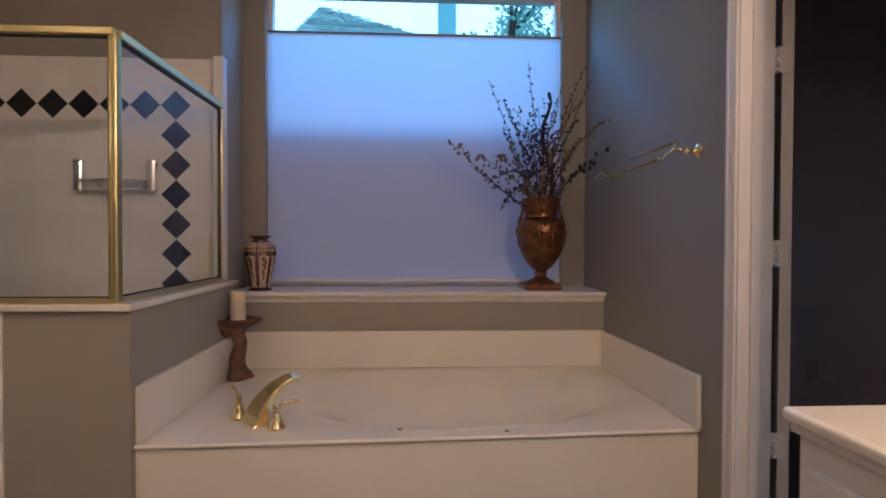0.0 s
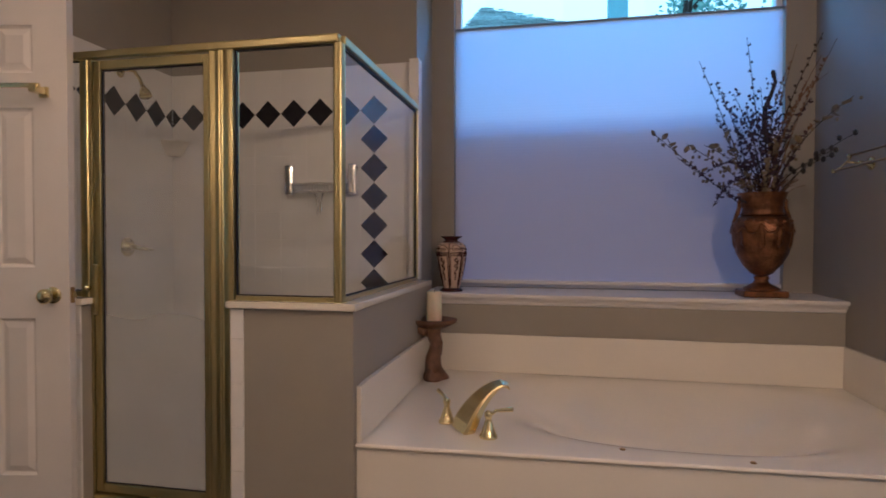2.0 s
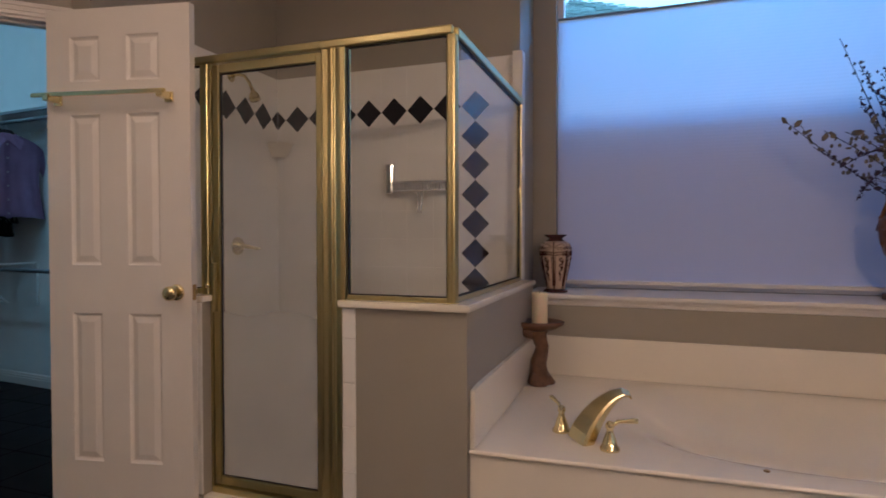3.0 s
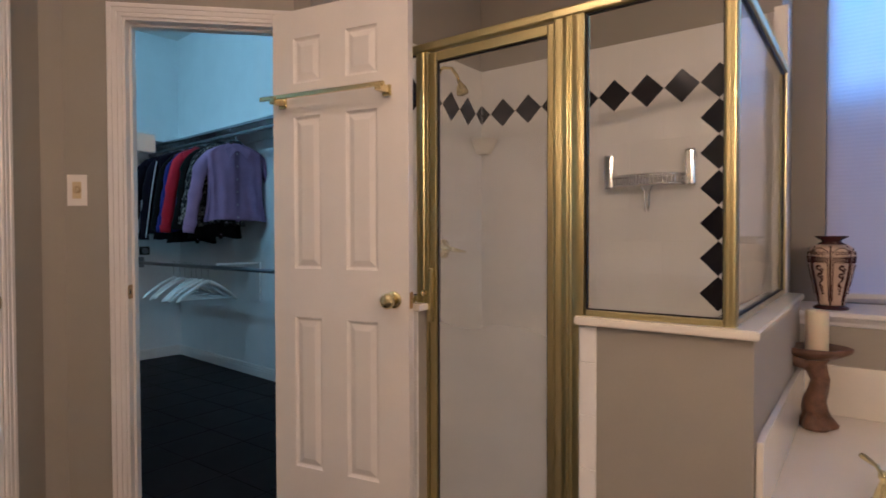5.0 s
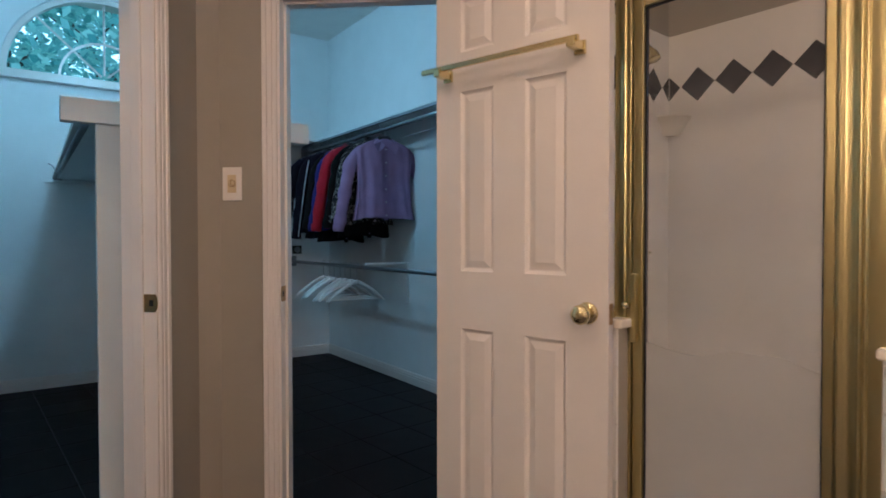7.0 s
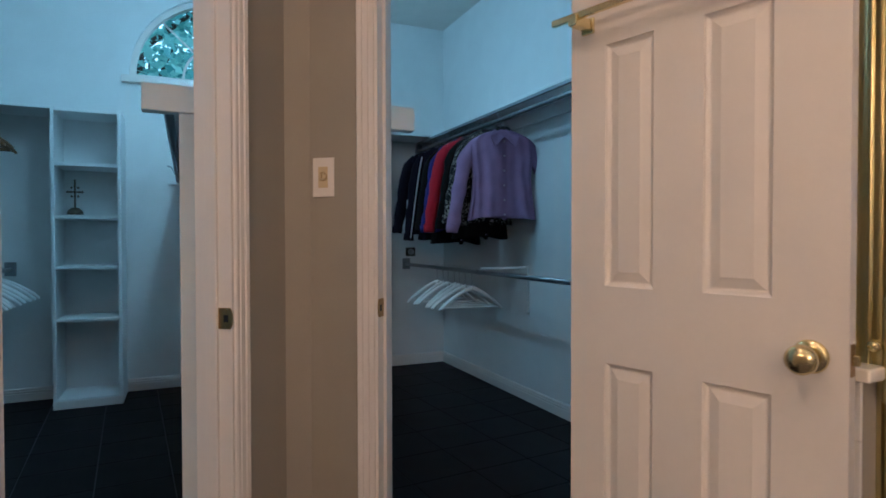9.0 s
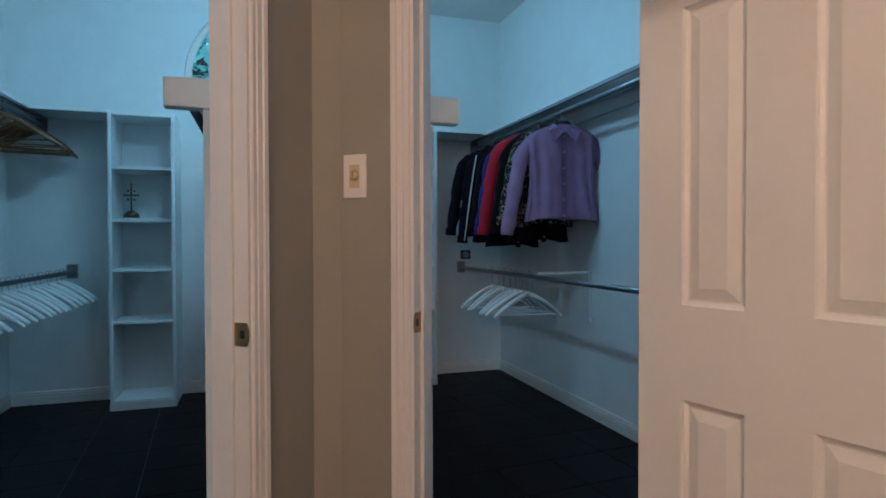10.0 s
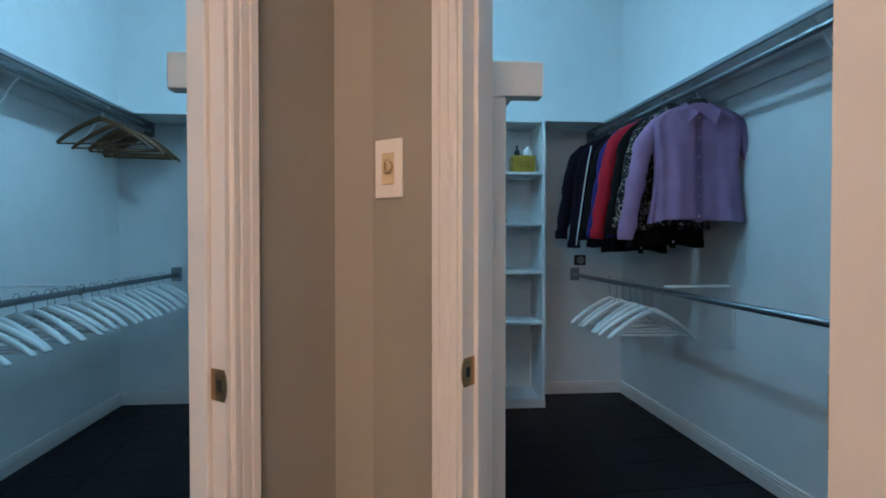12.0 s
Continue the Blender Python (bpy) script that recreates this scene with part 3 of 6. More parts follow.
# ---------------------------------------------------------------- shower: low walls, tiles, glass
SX0, SYB = -2.630, 3.370       # faces of the side and back wall behind the tiles
CT = 0.930                     # top of the caps
bm = bmesh.new()
box(bm, -1.478, 2.145, 0, -1.0005, 2.255, CT - 0.026)
box(bm, -1.115, 2.2551, 0, -1.0005, 3.371, CT - 0.026)
structure("wall_shower_knee", bm, WALL, "taupe painted knee wall round the shower", "wall")
bm = box(bmesh.new(), -2.631, 2.105, 0, -2.143, 2.215, CT - 0.026)
box(bm, -2.1428, 2.105, 0, -2.092, 2.1525, CT - 0.026)
structure("wall_shower_knee_left", bm, WALL, "taupe painted knee wall beside the shower door", "wall")
cap = thing("shower_ledge", "white cultured-marble cap on the shower knee wall", "ledge", kind="structure")
bm = bmesh.new()
prism(bm, [(-1.492, 2.122), (-0.985, 2.122), (-0.985, 3.369), (-1.130, 3.369), (-1.130, 2.275), (-1.492, 2.275)], CT - 0.0255, CT, bevel=0.004)
part("cap", bm, ACRYLIC, cap)
part("cap", cube(-2.628, 2.085, CT - 0.0255, -2.072, 2.150, CT, 0.004), ACRYLIC, cap)
curb = thing("shower_curb", "white cultured-marble curb under the shower door", "curb", kind="structure")
part("curb", cube(-2.149, 2.105, 0.0, -1.479, 2.255, 0.125, 0.008), ACRYLIC, curb)
PEWTER_DARK = mat("dark_drain_metal", (0.10, 0.085, 0.07), 0.4, 0.8, var=0.2)
DRX, DRY = -1.962, 2.708
pan = thing("shower_pan", "white shower floor with a round drain", "shower pan", kind="structure")
part("pan", cube(-2.628, 2.256, 0.0, -1.116, 3.369, 0.085, 0.004), ACRYLIC, pan)
dr = part("drain", lathe(bmesh.new(), [(0.060, 0), (0.060, 0.003), (0.050, 0.004), (0.010, 0.002)], 28, pose(DRX, DRY, 0.085)), PEWTER_DARK, pan, "round metal drain", smooth=True)
for k in range(8):
    a = k * math.pi / 4
    # Near-black disc on the drain, painted for the shade in a hole.
    part("drain_hole_shade", lathe(bmesh.new(), [(0.006, 0.0041), (0.006, 0.0046)], 8, pose(DRX + 0.028 * math.cos(a), DRY + 0.028 * math.sin(a), 0.085)), RUBBER, dr)

enc = thing("shower_enclosure", "brass-framed glass shower enclosure with a closed door", "shower")
GYF, TOPZ = 2.172, 1.898


def bar(name, x0, y0, z0, x1, y1, z1, parent=enc, material=BRASS_FRAME, bevel=0.003, label=""):
    return part(name, cube(x0, y0, z0, x1, y1, z1, bevel), material, parent, label)


def crisp(bm, degrees=38):
    """Mark the arrises sharp, so that only the curved runs shade smoothly."""
    bmesh.ops.recalc_face_normals(bm, faces=bm.faces)
    for e in bm.edges:
        e.smooth = e.calc_face_angle(0.0) < radians(degrees)
    return bm


def ribbed_post(x0, x1, front, z0, z1, ribs, back=GYF + 0.022):
    """Extruded upright whose front carries rounded ribs and hollows: (share of the width, swell)."""
    pts, total, x = [(x1, back), (x0, back)], sum(r_[0] for r_ in ribs), x0
    for share_, swell in ribs:
        w_ = (x1 - x0) * share_ / total
        pts += [(x + w_ * (0.04 + 0.92 * i / 7), front - swell * math.sin(math.pi * i / 7)) for i in range(8)]
        x += w_
    return part("door_post", crisp(prism(bmesh.new(), pts, z0, z1)), BRASS_FRAME, enc, "ribbed brass upright", smooth=True)


bar("header", -2.625, GYF - 0.018, TOPZ - 0.034, -1.058, GYF + 0.018, TOPZ, bevel=0.007)
bar("header_fillet", -2.084, GYF - 0.0225, TOPZ - 0.030, -1.575, GYF - 0.0182, TOPZ - 0.012, bevel=0.002)
bar("header", -1.076, GYF + 0.0185, TOPZ - 0.034, -1.044, 3.298, TOPZ, bevel=0.006)
part("corner_post", crisp(prism(bmesh.new(), [(-1.078, GYF + 0.016), (-1.078, GYF - 0.013), (-1.074, GYF - 0.017), (-1.068, GYF - 0.018), (-1.063, GYF - 0.016), (-1.058, GYF - 0.018), (-1.050, GYF - 0.017), (-1.045, GYF - 0.012), (-1.044, GYF - 0.004), (-1.046, GYF), (-1.044, GYF + 0.004), (-1.044, GYF + 0.016)], CT, TOPZ - 0.0345)), BRASS_FRAME, enc, smooth=True)
bar("wall_post", -1.074, 3.282, CT + 0.018, -1.048, 3.2975, TOPZ - 0.0345)
bar("sill_rail", -1.470, GYF - 0.014, CT + 0.0003, -1.0785, GYF + 0.014, CT + 0.018)
bar("sill_rail", -1.074, GYF + 0.0165, CT + 0.0003, -1.048, 3.298, CT + 0.018)
# wide ribbed posts on each side of the door
ribbed_post(-1.574, -1.471, GYF - 0.018, 0.126, TOPZ - 0.0345, ((0.12, 0.002), (0.26, -0.005), (0.11, 0.005), (0.11, 0.005), (0.40, 0.003)))
ribbed_post(-2.1415, -2.085, GYF - 0.015, 0.126, TOPZ - 0.0345, ((0.50, -0.004), (0.20, 0.005), (0.30, 0.002)))
bar("wall_post", -2.6255, GYF - 0.016, CT + 0.022, -2.600, GYF + 0.016, TOPZ - 0.0345)
bar("sill_rail", -2.6255, GYF - 0.016, CT + 0.0003, -2.142, GYF + 0.016, CT + 0.022)
bar("threshold", -2.084, GYF - 0.030, 0.1255, -1.575, GYF + 0.030, 0.150)


def pane(name, x0, z0, x1, z1, y, material, parent=enc):
    g = part(name, cube(x0, y - 0.003, z0, x1, y + 0.003, z1), material, parent, "clear glass pane")
    g.visible_shadow = False
    w = 0.0038
    for a in ((x0, z0, x1, z0 + w), (x0, z1 - w, x1, z1), (x0, z0 + w + 0.0002, x0 + w, z1 - w - 0.0002), (x1 - w, z0 + w + 0.0002, x1, z1 - w - 0.0002)):
        part("gasket", cube(a[0], y - 0.006, a[1], a[2], y + 0.006, a[3]), RUBBER, g, "black rubber gasket")
    return g


pane("glass_panel", -1.470, CT + 0.0185, -1.0785, TOPZ - 0.035, GYF, GLASS)
pane("glass_panel", -2.599, CT + 0.0225, -2.142, TOPZ - 0.035, GYF, GLASS)
g = part("glass_panel", cube(-1.064, GYF + 0.0165, CT + 0.0185, -1.058, 3.2815, TOPZ - 0.035), GLASS, enc, "clear glass pane")
g.visible_shadow = False
y0, y1, z0, z1 = GYF + 0.0165, 3.2815, CT + 0.0185, TOPZ - 0.035
for a in ((y0, z0, y1, z0 + 0.005), (y0, z1 - 0.009, y1, z1), (y0, z0 + 0.0052, y0 + 0.004, z1 - 0.0092), (y1 - 0.006, z0 + 0.0052, y1, z1 - 0.0092)):
    part("gasket", cube(-1.067, a[0], a[1], -1.055, a[2], a[3]), RUBBER, g, "black rubber gasket")
structure("wall_shower_stub", cube(-1.100, 3.299, CT + 0.0003, -1.046, 3.3695, 2.155, 0.002), TILE, "white glazed tile end of the shower wall", "wall")
# the door: slim brass frame, milky glass
dz0, dz1, dx0, dx1 = 0.155, 1.856, -2.082, -1.577
door = bar("door_frame", dx0, GYF - 0.014, dz0, dx0 + 0.033, GYF + 0.014, dz1)
bar("door_stile", dx1 - 0.022, GYF - 0.014, dz0, dx1, GYF + 0.014, dz1, door)
bar("door_rail", dx0 + 0.0335, GYF - 0.014, dz1 - 0.034, dx1 - 0.0225, GYF + 0.014, dz1, door)
bar("door_rail", dx0 + 0.0335, GYF - 0.014, dz0, dx1 - 0.0225, GYF + 0.014, dz0 + 0.034, door)
pane("door_glass", dx0 + 0.034, dz0 + 0.0345, dx1 - 0.0225, dz1 - 0.0345, GYF, GLASS_DOOR, enc)
part("handle_pin", lathe(bmesh.new(), [(0.011, 0), (0.011, 0.012), (0.007, 0.018)], 16, pose(dx0 - 0.004, GYF - 0.036, 0.968, 90, 0, 0)), BRASS, door, "round brass pin", smooth=True)
bar("door_handle", dx0 + 0.004, GYF - 0.034, 0.86, dx0 + 0.022, GYF - 0.0145, 1.06, door, bevel=0.005, label="brass pull strip")

part("caulk_bead", cube(-2.624, 3.352, 0.0848, -1.118, 3.366, 0.096, 0.005), ACRYLIC, pan)
part("caulk_bead", cube(-2.626, 2.258, 0.0848, -2.612, 3.352, 0.096, 0.005), ACRYLIC, pan)

# fittings on the tiles
valve = thing("shower_valve", "brass lever valve on the shower tiles", "shower valve", (-2.622, 2.975, 1.112))
part("escutcheon", lathe(bmesh.new(), [(0.052, 0), (0.050, 0.006), (0.026, 0.014), (0.022, 0.030), (0.016, 0.034)], 28, pose(0, 0, 0, 0, 90, 0)), BRASS, valve, smooth=True)
part("lever", tube(bmesh.new(), [(0.034, 0, 0), (0.060, 0.005, -0.002), (0.065, 0.05, -0.010), (0.060, 0.12, -0.018)], [0.012, 0.012, 0.009, 0.006], 10), BRASS, valve, smooth=True)
head = thing("wall_shower", "brass shower head on a bent arm", "shower head", (-2.622, 2.93, 2.06))
part("arm", tube(bmesh.new(), [(0, 0, 0), (0.04, 0, 0.012), (0.09, 0, 0.0), (0.125, 0, -0.045), (0.14, 0, -0.085)], 0.009, 10), BRASS, head, smooth=True)
part("flange", lathe(bmesh.new(), [(0.028, 0), (0.024, 0.006), (0.011, 0.010)], 20, pose(0, 0, 0, 0, 90, 0)), BRASS, head, smooth=True)
part("nozzle", lathe(bmesh.new(), [(0.030, -0.055), (0.032, -0.045), (0.026, -0.020), (0.012, 0.0), (0.010, 0.012)], 20, pose(0.145, 0, -0.090, 0, -18, 0)), BRASS, head, smooth=True)
soap = thing("soap_shelf", "white ceramic soap dish in the shower corner", "soap dish", (-2.6215, 3.3605, 1.735))
bm = bmesh.new()
rings = []
for q, z in ((0.055, -0.075), (0.072, -0.060), (0.092, -0.025), (0.112, 0.004), (0.114, 0.012), (0.106, 0.013), (0.096, 0.002), (0.070, -0.010)):
    rings.append([bm.verts.new((q * math.sin(a), -q * math.cos(a), z)) for a in [math.pi / 2 * k / 14 for k in range(15)]] + [bm.verts.new((0, 0, z))])
for p, q in zip(rings, rings[1:]):
    for k in range(16):
        bm.faces.new((p[k], p[(k + 1) % 16], q[(k + 1) % 16], q[k]))
bm.faces.new(rings[0]), bm.faces.new(rings[-1])
part("dish", bm, ACRYLIC, soap)

caddy = thing("shower_caddy", "chrome wire basket between two wall posts", "shower caddy", (-1.635, 3.358, 1.49))
for x in (-0.195, 0.195):
    p = part("post", cube(x - 0.027, -0.050, -0.080, x + 0.027, -0.0005, 0.100, 0.014, seg=4), CHROME, caddy)
    part("rib", cube(x - 0.014, -0.056, -0.072, x + 0.014, -0.0503, 0.092, 0.005), CHROME, p)
bask = part("rim", tube(bmesh.new(), [(-0.174, -0.03, -0.02), (-0.15, -0.10, -0.02), (0.0, -0.135, -0.02), (0.15, -0.10, -0.02), (0.174, -0.03, -0.02)], 0.006, 8), CHROME, caddy, smooth=True)
part("rim", tube(bmesh.new(), [(-0.174, -0.03, -0.065), (-0.14, -0.09, -0.065), (0.0, -0.12, -0.065), (0.14, -0.09, -0.065), (0.174, -0.03, -0.065)], 0.006, 8), CHROME, caddy, smooth=True)
part("rim", tube(bmesh.new(), [(-0.174, -0.02, -0.02), (0.174, -0.02, -0.02)], 0.004, 8), CHROME, caddy, smooth=True)
for k in range(19):
    x = -0.162 + 0.018 * k
    y = -0.135 + 0.105 * (abs(x) / 0.174) ** 2.2
    part("wire", tube(bmesh.new(), [(x, y, -0.02), (x * 0.96, y + 0.013, -0.065), (x * 0.96, -0.02, -0.065), (x, -0.02, -0.02)], 0.0030, 6), CHROME, caddy)
for hx in (-0.012, 0.012):
    part("hook", tube(bmesh.new(), [(hx * 2.4, -0.06, -0.068), (hx, -0.05, -0.095), (hx * 0.8, -0.05, -0.15), (hx * 0.8, -0.062, -0.178), (hx * 0.8, -0.050, -0.188)], 0.0055, 8), CHROME, caddy, smooth=True)

# ---------------------------------------------------------------- vanity and lamps behind the viewer
van = thing("vanity", "white vanity cabinet with a pale stone-like counter", "vanity")
part("body", cube(0.695, -1.2, 0.0, XR - 0.002, 1.095, 0.823, 0.003), TRIM, van)
part("worktop", cube(0.668, -1.25, 0.824, XR - 0.002, 1.112, 0.852, 0.010, seg=3), ACRYLIC, van, "pale cultured-marble counter with a rounded edge")
part("edge_moulding", cube(0.681, -1.22, 0.806, XR - 0.003, 1.103, 0.8235, 0.004), TRIM, van)
for k in range(4):
    y1 = 1.055 - 0.55 * k
    d = part("door", cube(0.676, y1 - 0.50, 0.12, 0.6945, y1, 0.755, 0.004), TRIM, van, "raised-panel cabinet door")
    part("panel", cube(0.670, y1 - 0.43, 0.19, 0.6755, y1 - 0.07, 0.685, 0.004), TRIM, d)
d = part("side_panel", cube(0.735, 1.0955, 0.15, 1.05, 1.101, 0.72, 0.004), TRIM, van)

# ---------------------------------------------------------------- closet fittings
SPACE = TURNED
isl = thing("closet_island", "white half-height closet partition with a projecting top board", "partition", kind="structure")
part("core", cube(XB + 0.002, 1.628, 0, -3.640, 1.668, 1.626), CLOSET, isl)
part("end_panel", cube(-3.639, 1.272, 0, -3.600, 2.000, 1.584, 0.002), CLOSET, isl)
part("shelf", cube(XB + 0.002, 1.218, 1.6265, -3.6415, 2.060, 1.650, 0.002), SHELF, isl)
part("fascia", cube(-3.641, 1.162, 1.5845, -3.586, 2.096, 1.674, 0.004), SHELF, isl)
ir = part("rod", tube(bmesh.new(), [(-3.65, 1.243, 1.588), (XB + 0.012, 1.243, 1.640)], 0.014, 12), STEEL, isl, "grey metal rod", smooth=True)
part("socket", cube(XB + 0.002, 1.225, 1.605, XB + 0.022, 1.280, 1.6262, 0.003), STEEL, ir)
part("hook", tube(bmesh.new(), [(-5.85, 1.225, 1.610), (-5.85, 1.200, 1.660), (-5.85, 1.175, 1.670)], 0.005, 6), STEEL, ir)
part("cleat", cube(XB + 0.002, 1.165, 1.598, XB + 0.030, 1.6275, 1.616, 0.002), SHELF, isl)

BASE = [(0, 0), (0.014, 0), (0.014, 0.055), (0.011, 0.058), (0.011, 0.062), (0.014, 0.065), (0.014, 0.072), (0.010, 0.076), (0.010, 0.080), (0.012, 0.083), (0.008, 0.092), (0, 0.095)]


def baseboard(runs, material=TRIM):
    bb = thing("baseboard", "white reeded wooden baseboard", "baseboard", kind="structure")
    for p, q in runs:
        p, q = Vector((*p, 0)), Vector((*q, 0))
        d = (q - p).normalized()
        out = Vector((-d.y, d.x, 0))
        bm = sweep(bmesh.new(), BASE, [(p, out, (0, 0, 1)), (q, out, (0, 0, 1))])
        part("board", bm, material, bb)


baseboard([((XB, YR), (XB, 2.821)), ((XB, 2.399), (XB, 1.669)), ((XB, 1.627), (XB, 0.868)), ((XB, 0.444), (XB, YL)),
           ((-2.97, YR), (XB + 0.015, YR)), ((XB + 0.015, YL), (-2.70, YL))])


def shelf_unit(name, y0, y1, label):
    u = thing(name, label, "shelf unit", group="closet shelf units")
    x0, x1 = XB + 0.002, -6.19
    W = 0.022
    part("side", cube(x0, y0, 0.0, x1, y0 + W, 2.085, 0.002), SHELF, u)
    part("side", cube(x0, y1 - W, 0.0, x1, y1, 2.085, 0.002), SHELF, u)
    part("back", cube(x0, y0 + W, 0.05, x0 + 0.006, y1 - W, 2.075), SHELF, u)
    for z in (0.065, 0.62, 0.985, 1.335, 1.70, 2.075):
        part("shelf", cube(x0 + 0.0065, y0 + W + 0.0005, z - 0.020, x1 - 0.002, y1 - W - 0.0005, z, 0.002), SHELF, u)
    part("plinth", cube(x1 - 0.02, y0 + W + 0.0005, 0.0, x1 - 0.003, y1 - W - 0.0005, 0.0445, 0.001), SHELF, u)
    part("base_trim", cube(x1 + 0.0002, y0, 0.0, x1 + 0.012, y1, 0.055, 0.003), TRIM, u)
    return u


shelf_unit("shelf_unit", 0.445, 0.867, "tall white open shelf unit holding a small metal ornament")
shelf_unit("shelf_unit", 2.400, 2.820, "tall white open shelf unit holding a small gilt box")

YRF, YLF = 3.255, -0.015     # front edges of the side shelves
for nm, y0, y1, ya, xe, label in (("wall_shelf", YRF, YR - 0.0005, YRF + 0.022, -3.06, "long white wall shelf above the hanging clothes"), ("wall_shelf", YL + 0.0005, YLF, YLF - 0.022, -2.82, "long white wall shelf above the hangers")):
    s = thing(nm, label, "shelf")
    part("board", cube(XB + 0.001, y0, 2.066, xe, y1, 2.086, 0.002), SHELF, s)
    part("lip", cube(XB + 0.001, ya - 0.022 if ya > 1 else ya + 0.0005, 2.046, xe, ya - 0.0005 if ya > 1 else ya + 0.022, 2.0655, 0.002), STEEL, s, "grey metal edge")
    yw = YR - 0.0005 if ya > 1 else YL + 0.0005
    sg = -1 if ya > 1 else 1
    part("cleat", cube(XB + 0.001, min(yw, yw + sg * 0.018), 1.980, xe, max(yw, yw + sg * 0.018), 2.0655, 0.002), SHELF, s)
    for x in (-5.95, -5.12, -4.2, -3.3):
        br = part("bracket", tube(bmesh.new(), [(x, yw + sg * 0.004, 1.80), (x, yw + sg * 0.02, 1.80), (x, yw + sg * 0.20, 2.035), (x, yw + sg * 0.22, 2.063)], 0.006, 8), SHELF, s)
        part("plate", cube(x - 0.012, min(yw, yw + sg * 0.004), 1.76, x + 0.012, max(yw, yw + sg * 0.004), 2.0, 0.001), SHELF, br)
bs = thing("wall_shelf", "short white shelf joining wall and shelf unit", "shelf")
part("board", cube(XB + 0.001, 2.821, 2.066, -6.20, YRF - 0.0005, 2.086, 0.002), SHELF, bs)
bs = thing("wall_shelf", "short white shelf joining wall and shelf unit", "shelf")
part("board", cube(XB + 0.001, YLF + 0.0005, 2.066, -6.20, 0.4445, 2.086, 0.002), SHELF, bs)


def rod(y, z, x1, label, arm_x, wall_y, x0=XB):
    r = thing("closet_rod", label, "closet rod", group="closet rods")
    part("rod", tube(bmesh.new(), [(x0 + 0.006, y, z), (x1, y, z)], 0.015, 14), STEEL, r, smooth=True)
    part("socket", cube(x0 + 0.0005, y - 0.035, z - 0.045, x0 + 0.018, y + 0.035, z + 0.055, 0.003), STEEL, r)
    if arm_x:
        sg = 1 if y > wall_y else -1
        a = part("arm", cube(arm_x - 0.009, min(wall_y, y), z + 0.020, arm_x + 0.009, max(wall_y, y), z + 0.034, 0.002), SHELF, r, "white wooden support arm")
        part("upright", cube(arm_x - 0.028, min(wall_y, wall_y + sg * 0.018), z - 0.30, arm_x + 0.028, max(wall_y, wall_y + sg * 0.018), z + 0.0345, 0.002), SHELF, a)
        part("saddle", tube(bmesh.new(), [(arm_x, y + 0.02, z + 0.022), (arm_x, y + 0.02, z), (arm_x, y, z - 0.021), (arm_x, y - 0.02, z), (arm_x, y - 0.02, z + 0.022)], 0.004, 6), STEEL, a)
    return r


RYU, LYU, RYL, LYL = YRF + 0.022, YLF - 0.03, 3.15, 0.135
rod(RYU, 1.994, -3.06, "grey metal rod below the shelf, carrying jackets", 0, YR)
rod(LYU, 2.012, -2.75, "grey metal rod below the shelf, carrying wooden hangers", 0, YL)
rod(RYL, 0.938, -3.06, "grey metal lower rod with a few white hangers", -5.06, YR - 0.001)
rod(LYL, 0.955, -2.75, "grey metal lower rod full of white hangers", -5.20, YL + 0.001)

HANGER_WHITE = mat("white_hanger_plastic", (0.74, 0.76, 0.76), 0.4, var=0.03, per_object=0.05)
HANGER_WOOD = mat("brown_hanger_wood", (0.16, 0.085, 0.03), 0.35, var=0.3, scale=25, per_object=0.45)


def hanger(name, label, material, width, with_bar=True, drop=0.0, fall=0.11, pad=0.012, thin=0.007):
    """Contoured hanger, hook over the origin rod centre; arms along local y."""
    h = thing(name, label, "hanger")
    part("hook", tube(bmesh.new(), [(0, 0.014 * math.cos(a) if a < 3.6 else 0, 0.006 + 0.017 * math.sin(a)) for a in (-0.3, 0.4, 1.0, 1.57, 2.2, 2.8, 3.3)] + [(0, -0.004, -0.024), (0, 0, -0.050 - drop)], 0.0018, 6), STEEL, h)
    for s in (-1, 1):
        bm = bmesh.new()
        pts, n = [], 8
        rings = []
        for i in range(n + 1):
            u = i / n
            y = s * width * u
            z = -0.050 - drop - fall * (0.32 * u + 0.68 * u ** 1.6)
            hw, hh = thin + pad * min(1, 1.6 * u) ** 1.5, 0.016 - 0.004 * u + (-0.006 if i == n else 0)
            rings.append([bm.verts.new((a * hw, y, z + b * hh)) for a, b in ((-1, -0.7), (-0.6, -1), (0.6, -1), (1, -0.7), (1, 0.5), (0.5, 1), (-0.5, 1), (-1, 0.5))])
        for p, q in zip(rings, rings[1:]):
            for k in range(8):
                bm.faces.new((p[k], p[(k + 1) % 8], q[(k + 1) % 8], q[k]))
        bm.faces.new(rings[0]), bm.faces.new(rings[-1])
        part("arm", bm, material, h, smooth=True)
    if with_bar:
        part("trouser_bar", tube(bmesh.new(), [(0, -width * 0.93, -0.040 - fall * 0.98 - drop), (0, width * 0.93, -0.040 - fall * 0.98 - drop)], 0.005, 8), material, h)
    return h


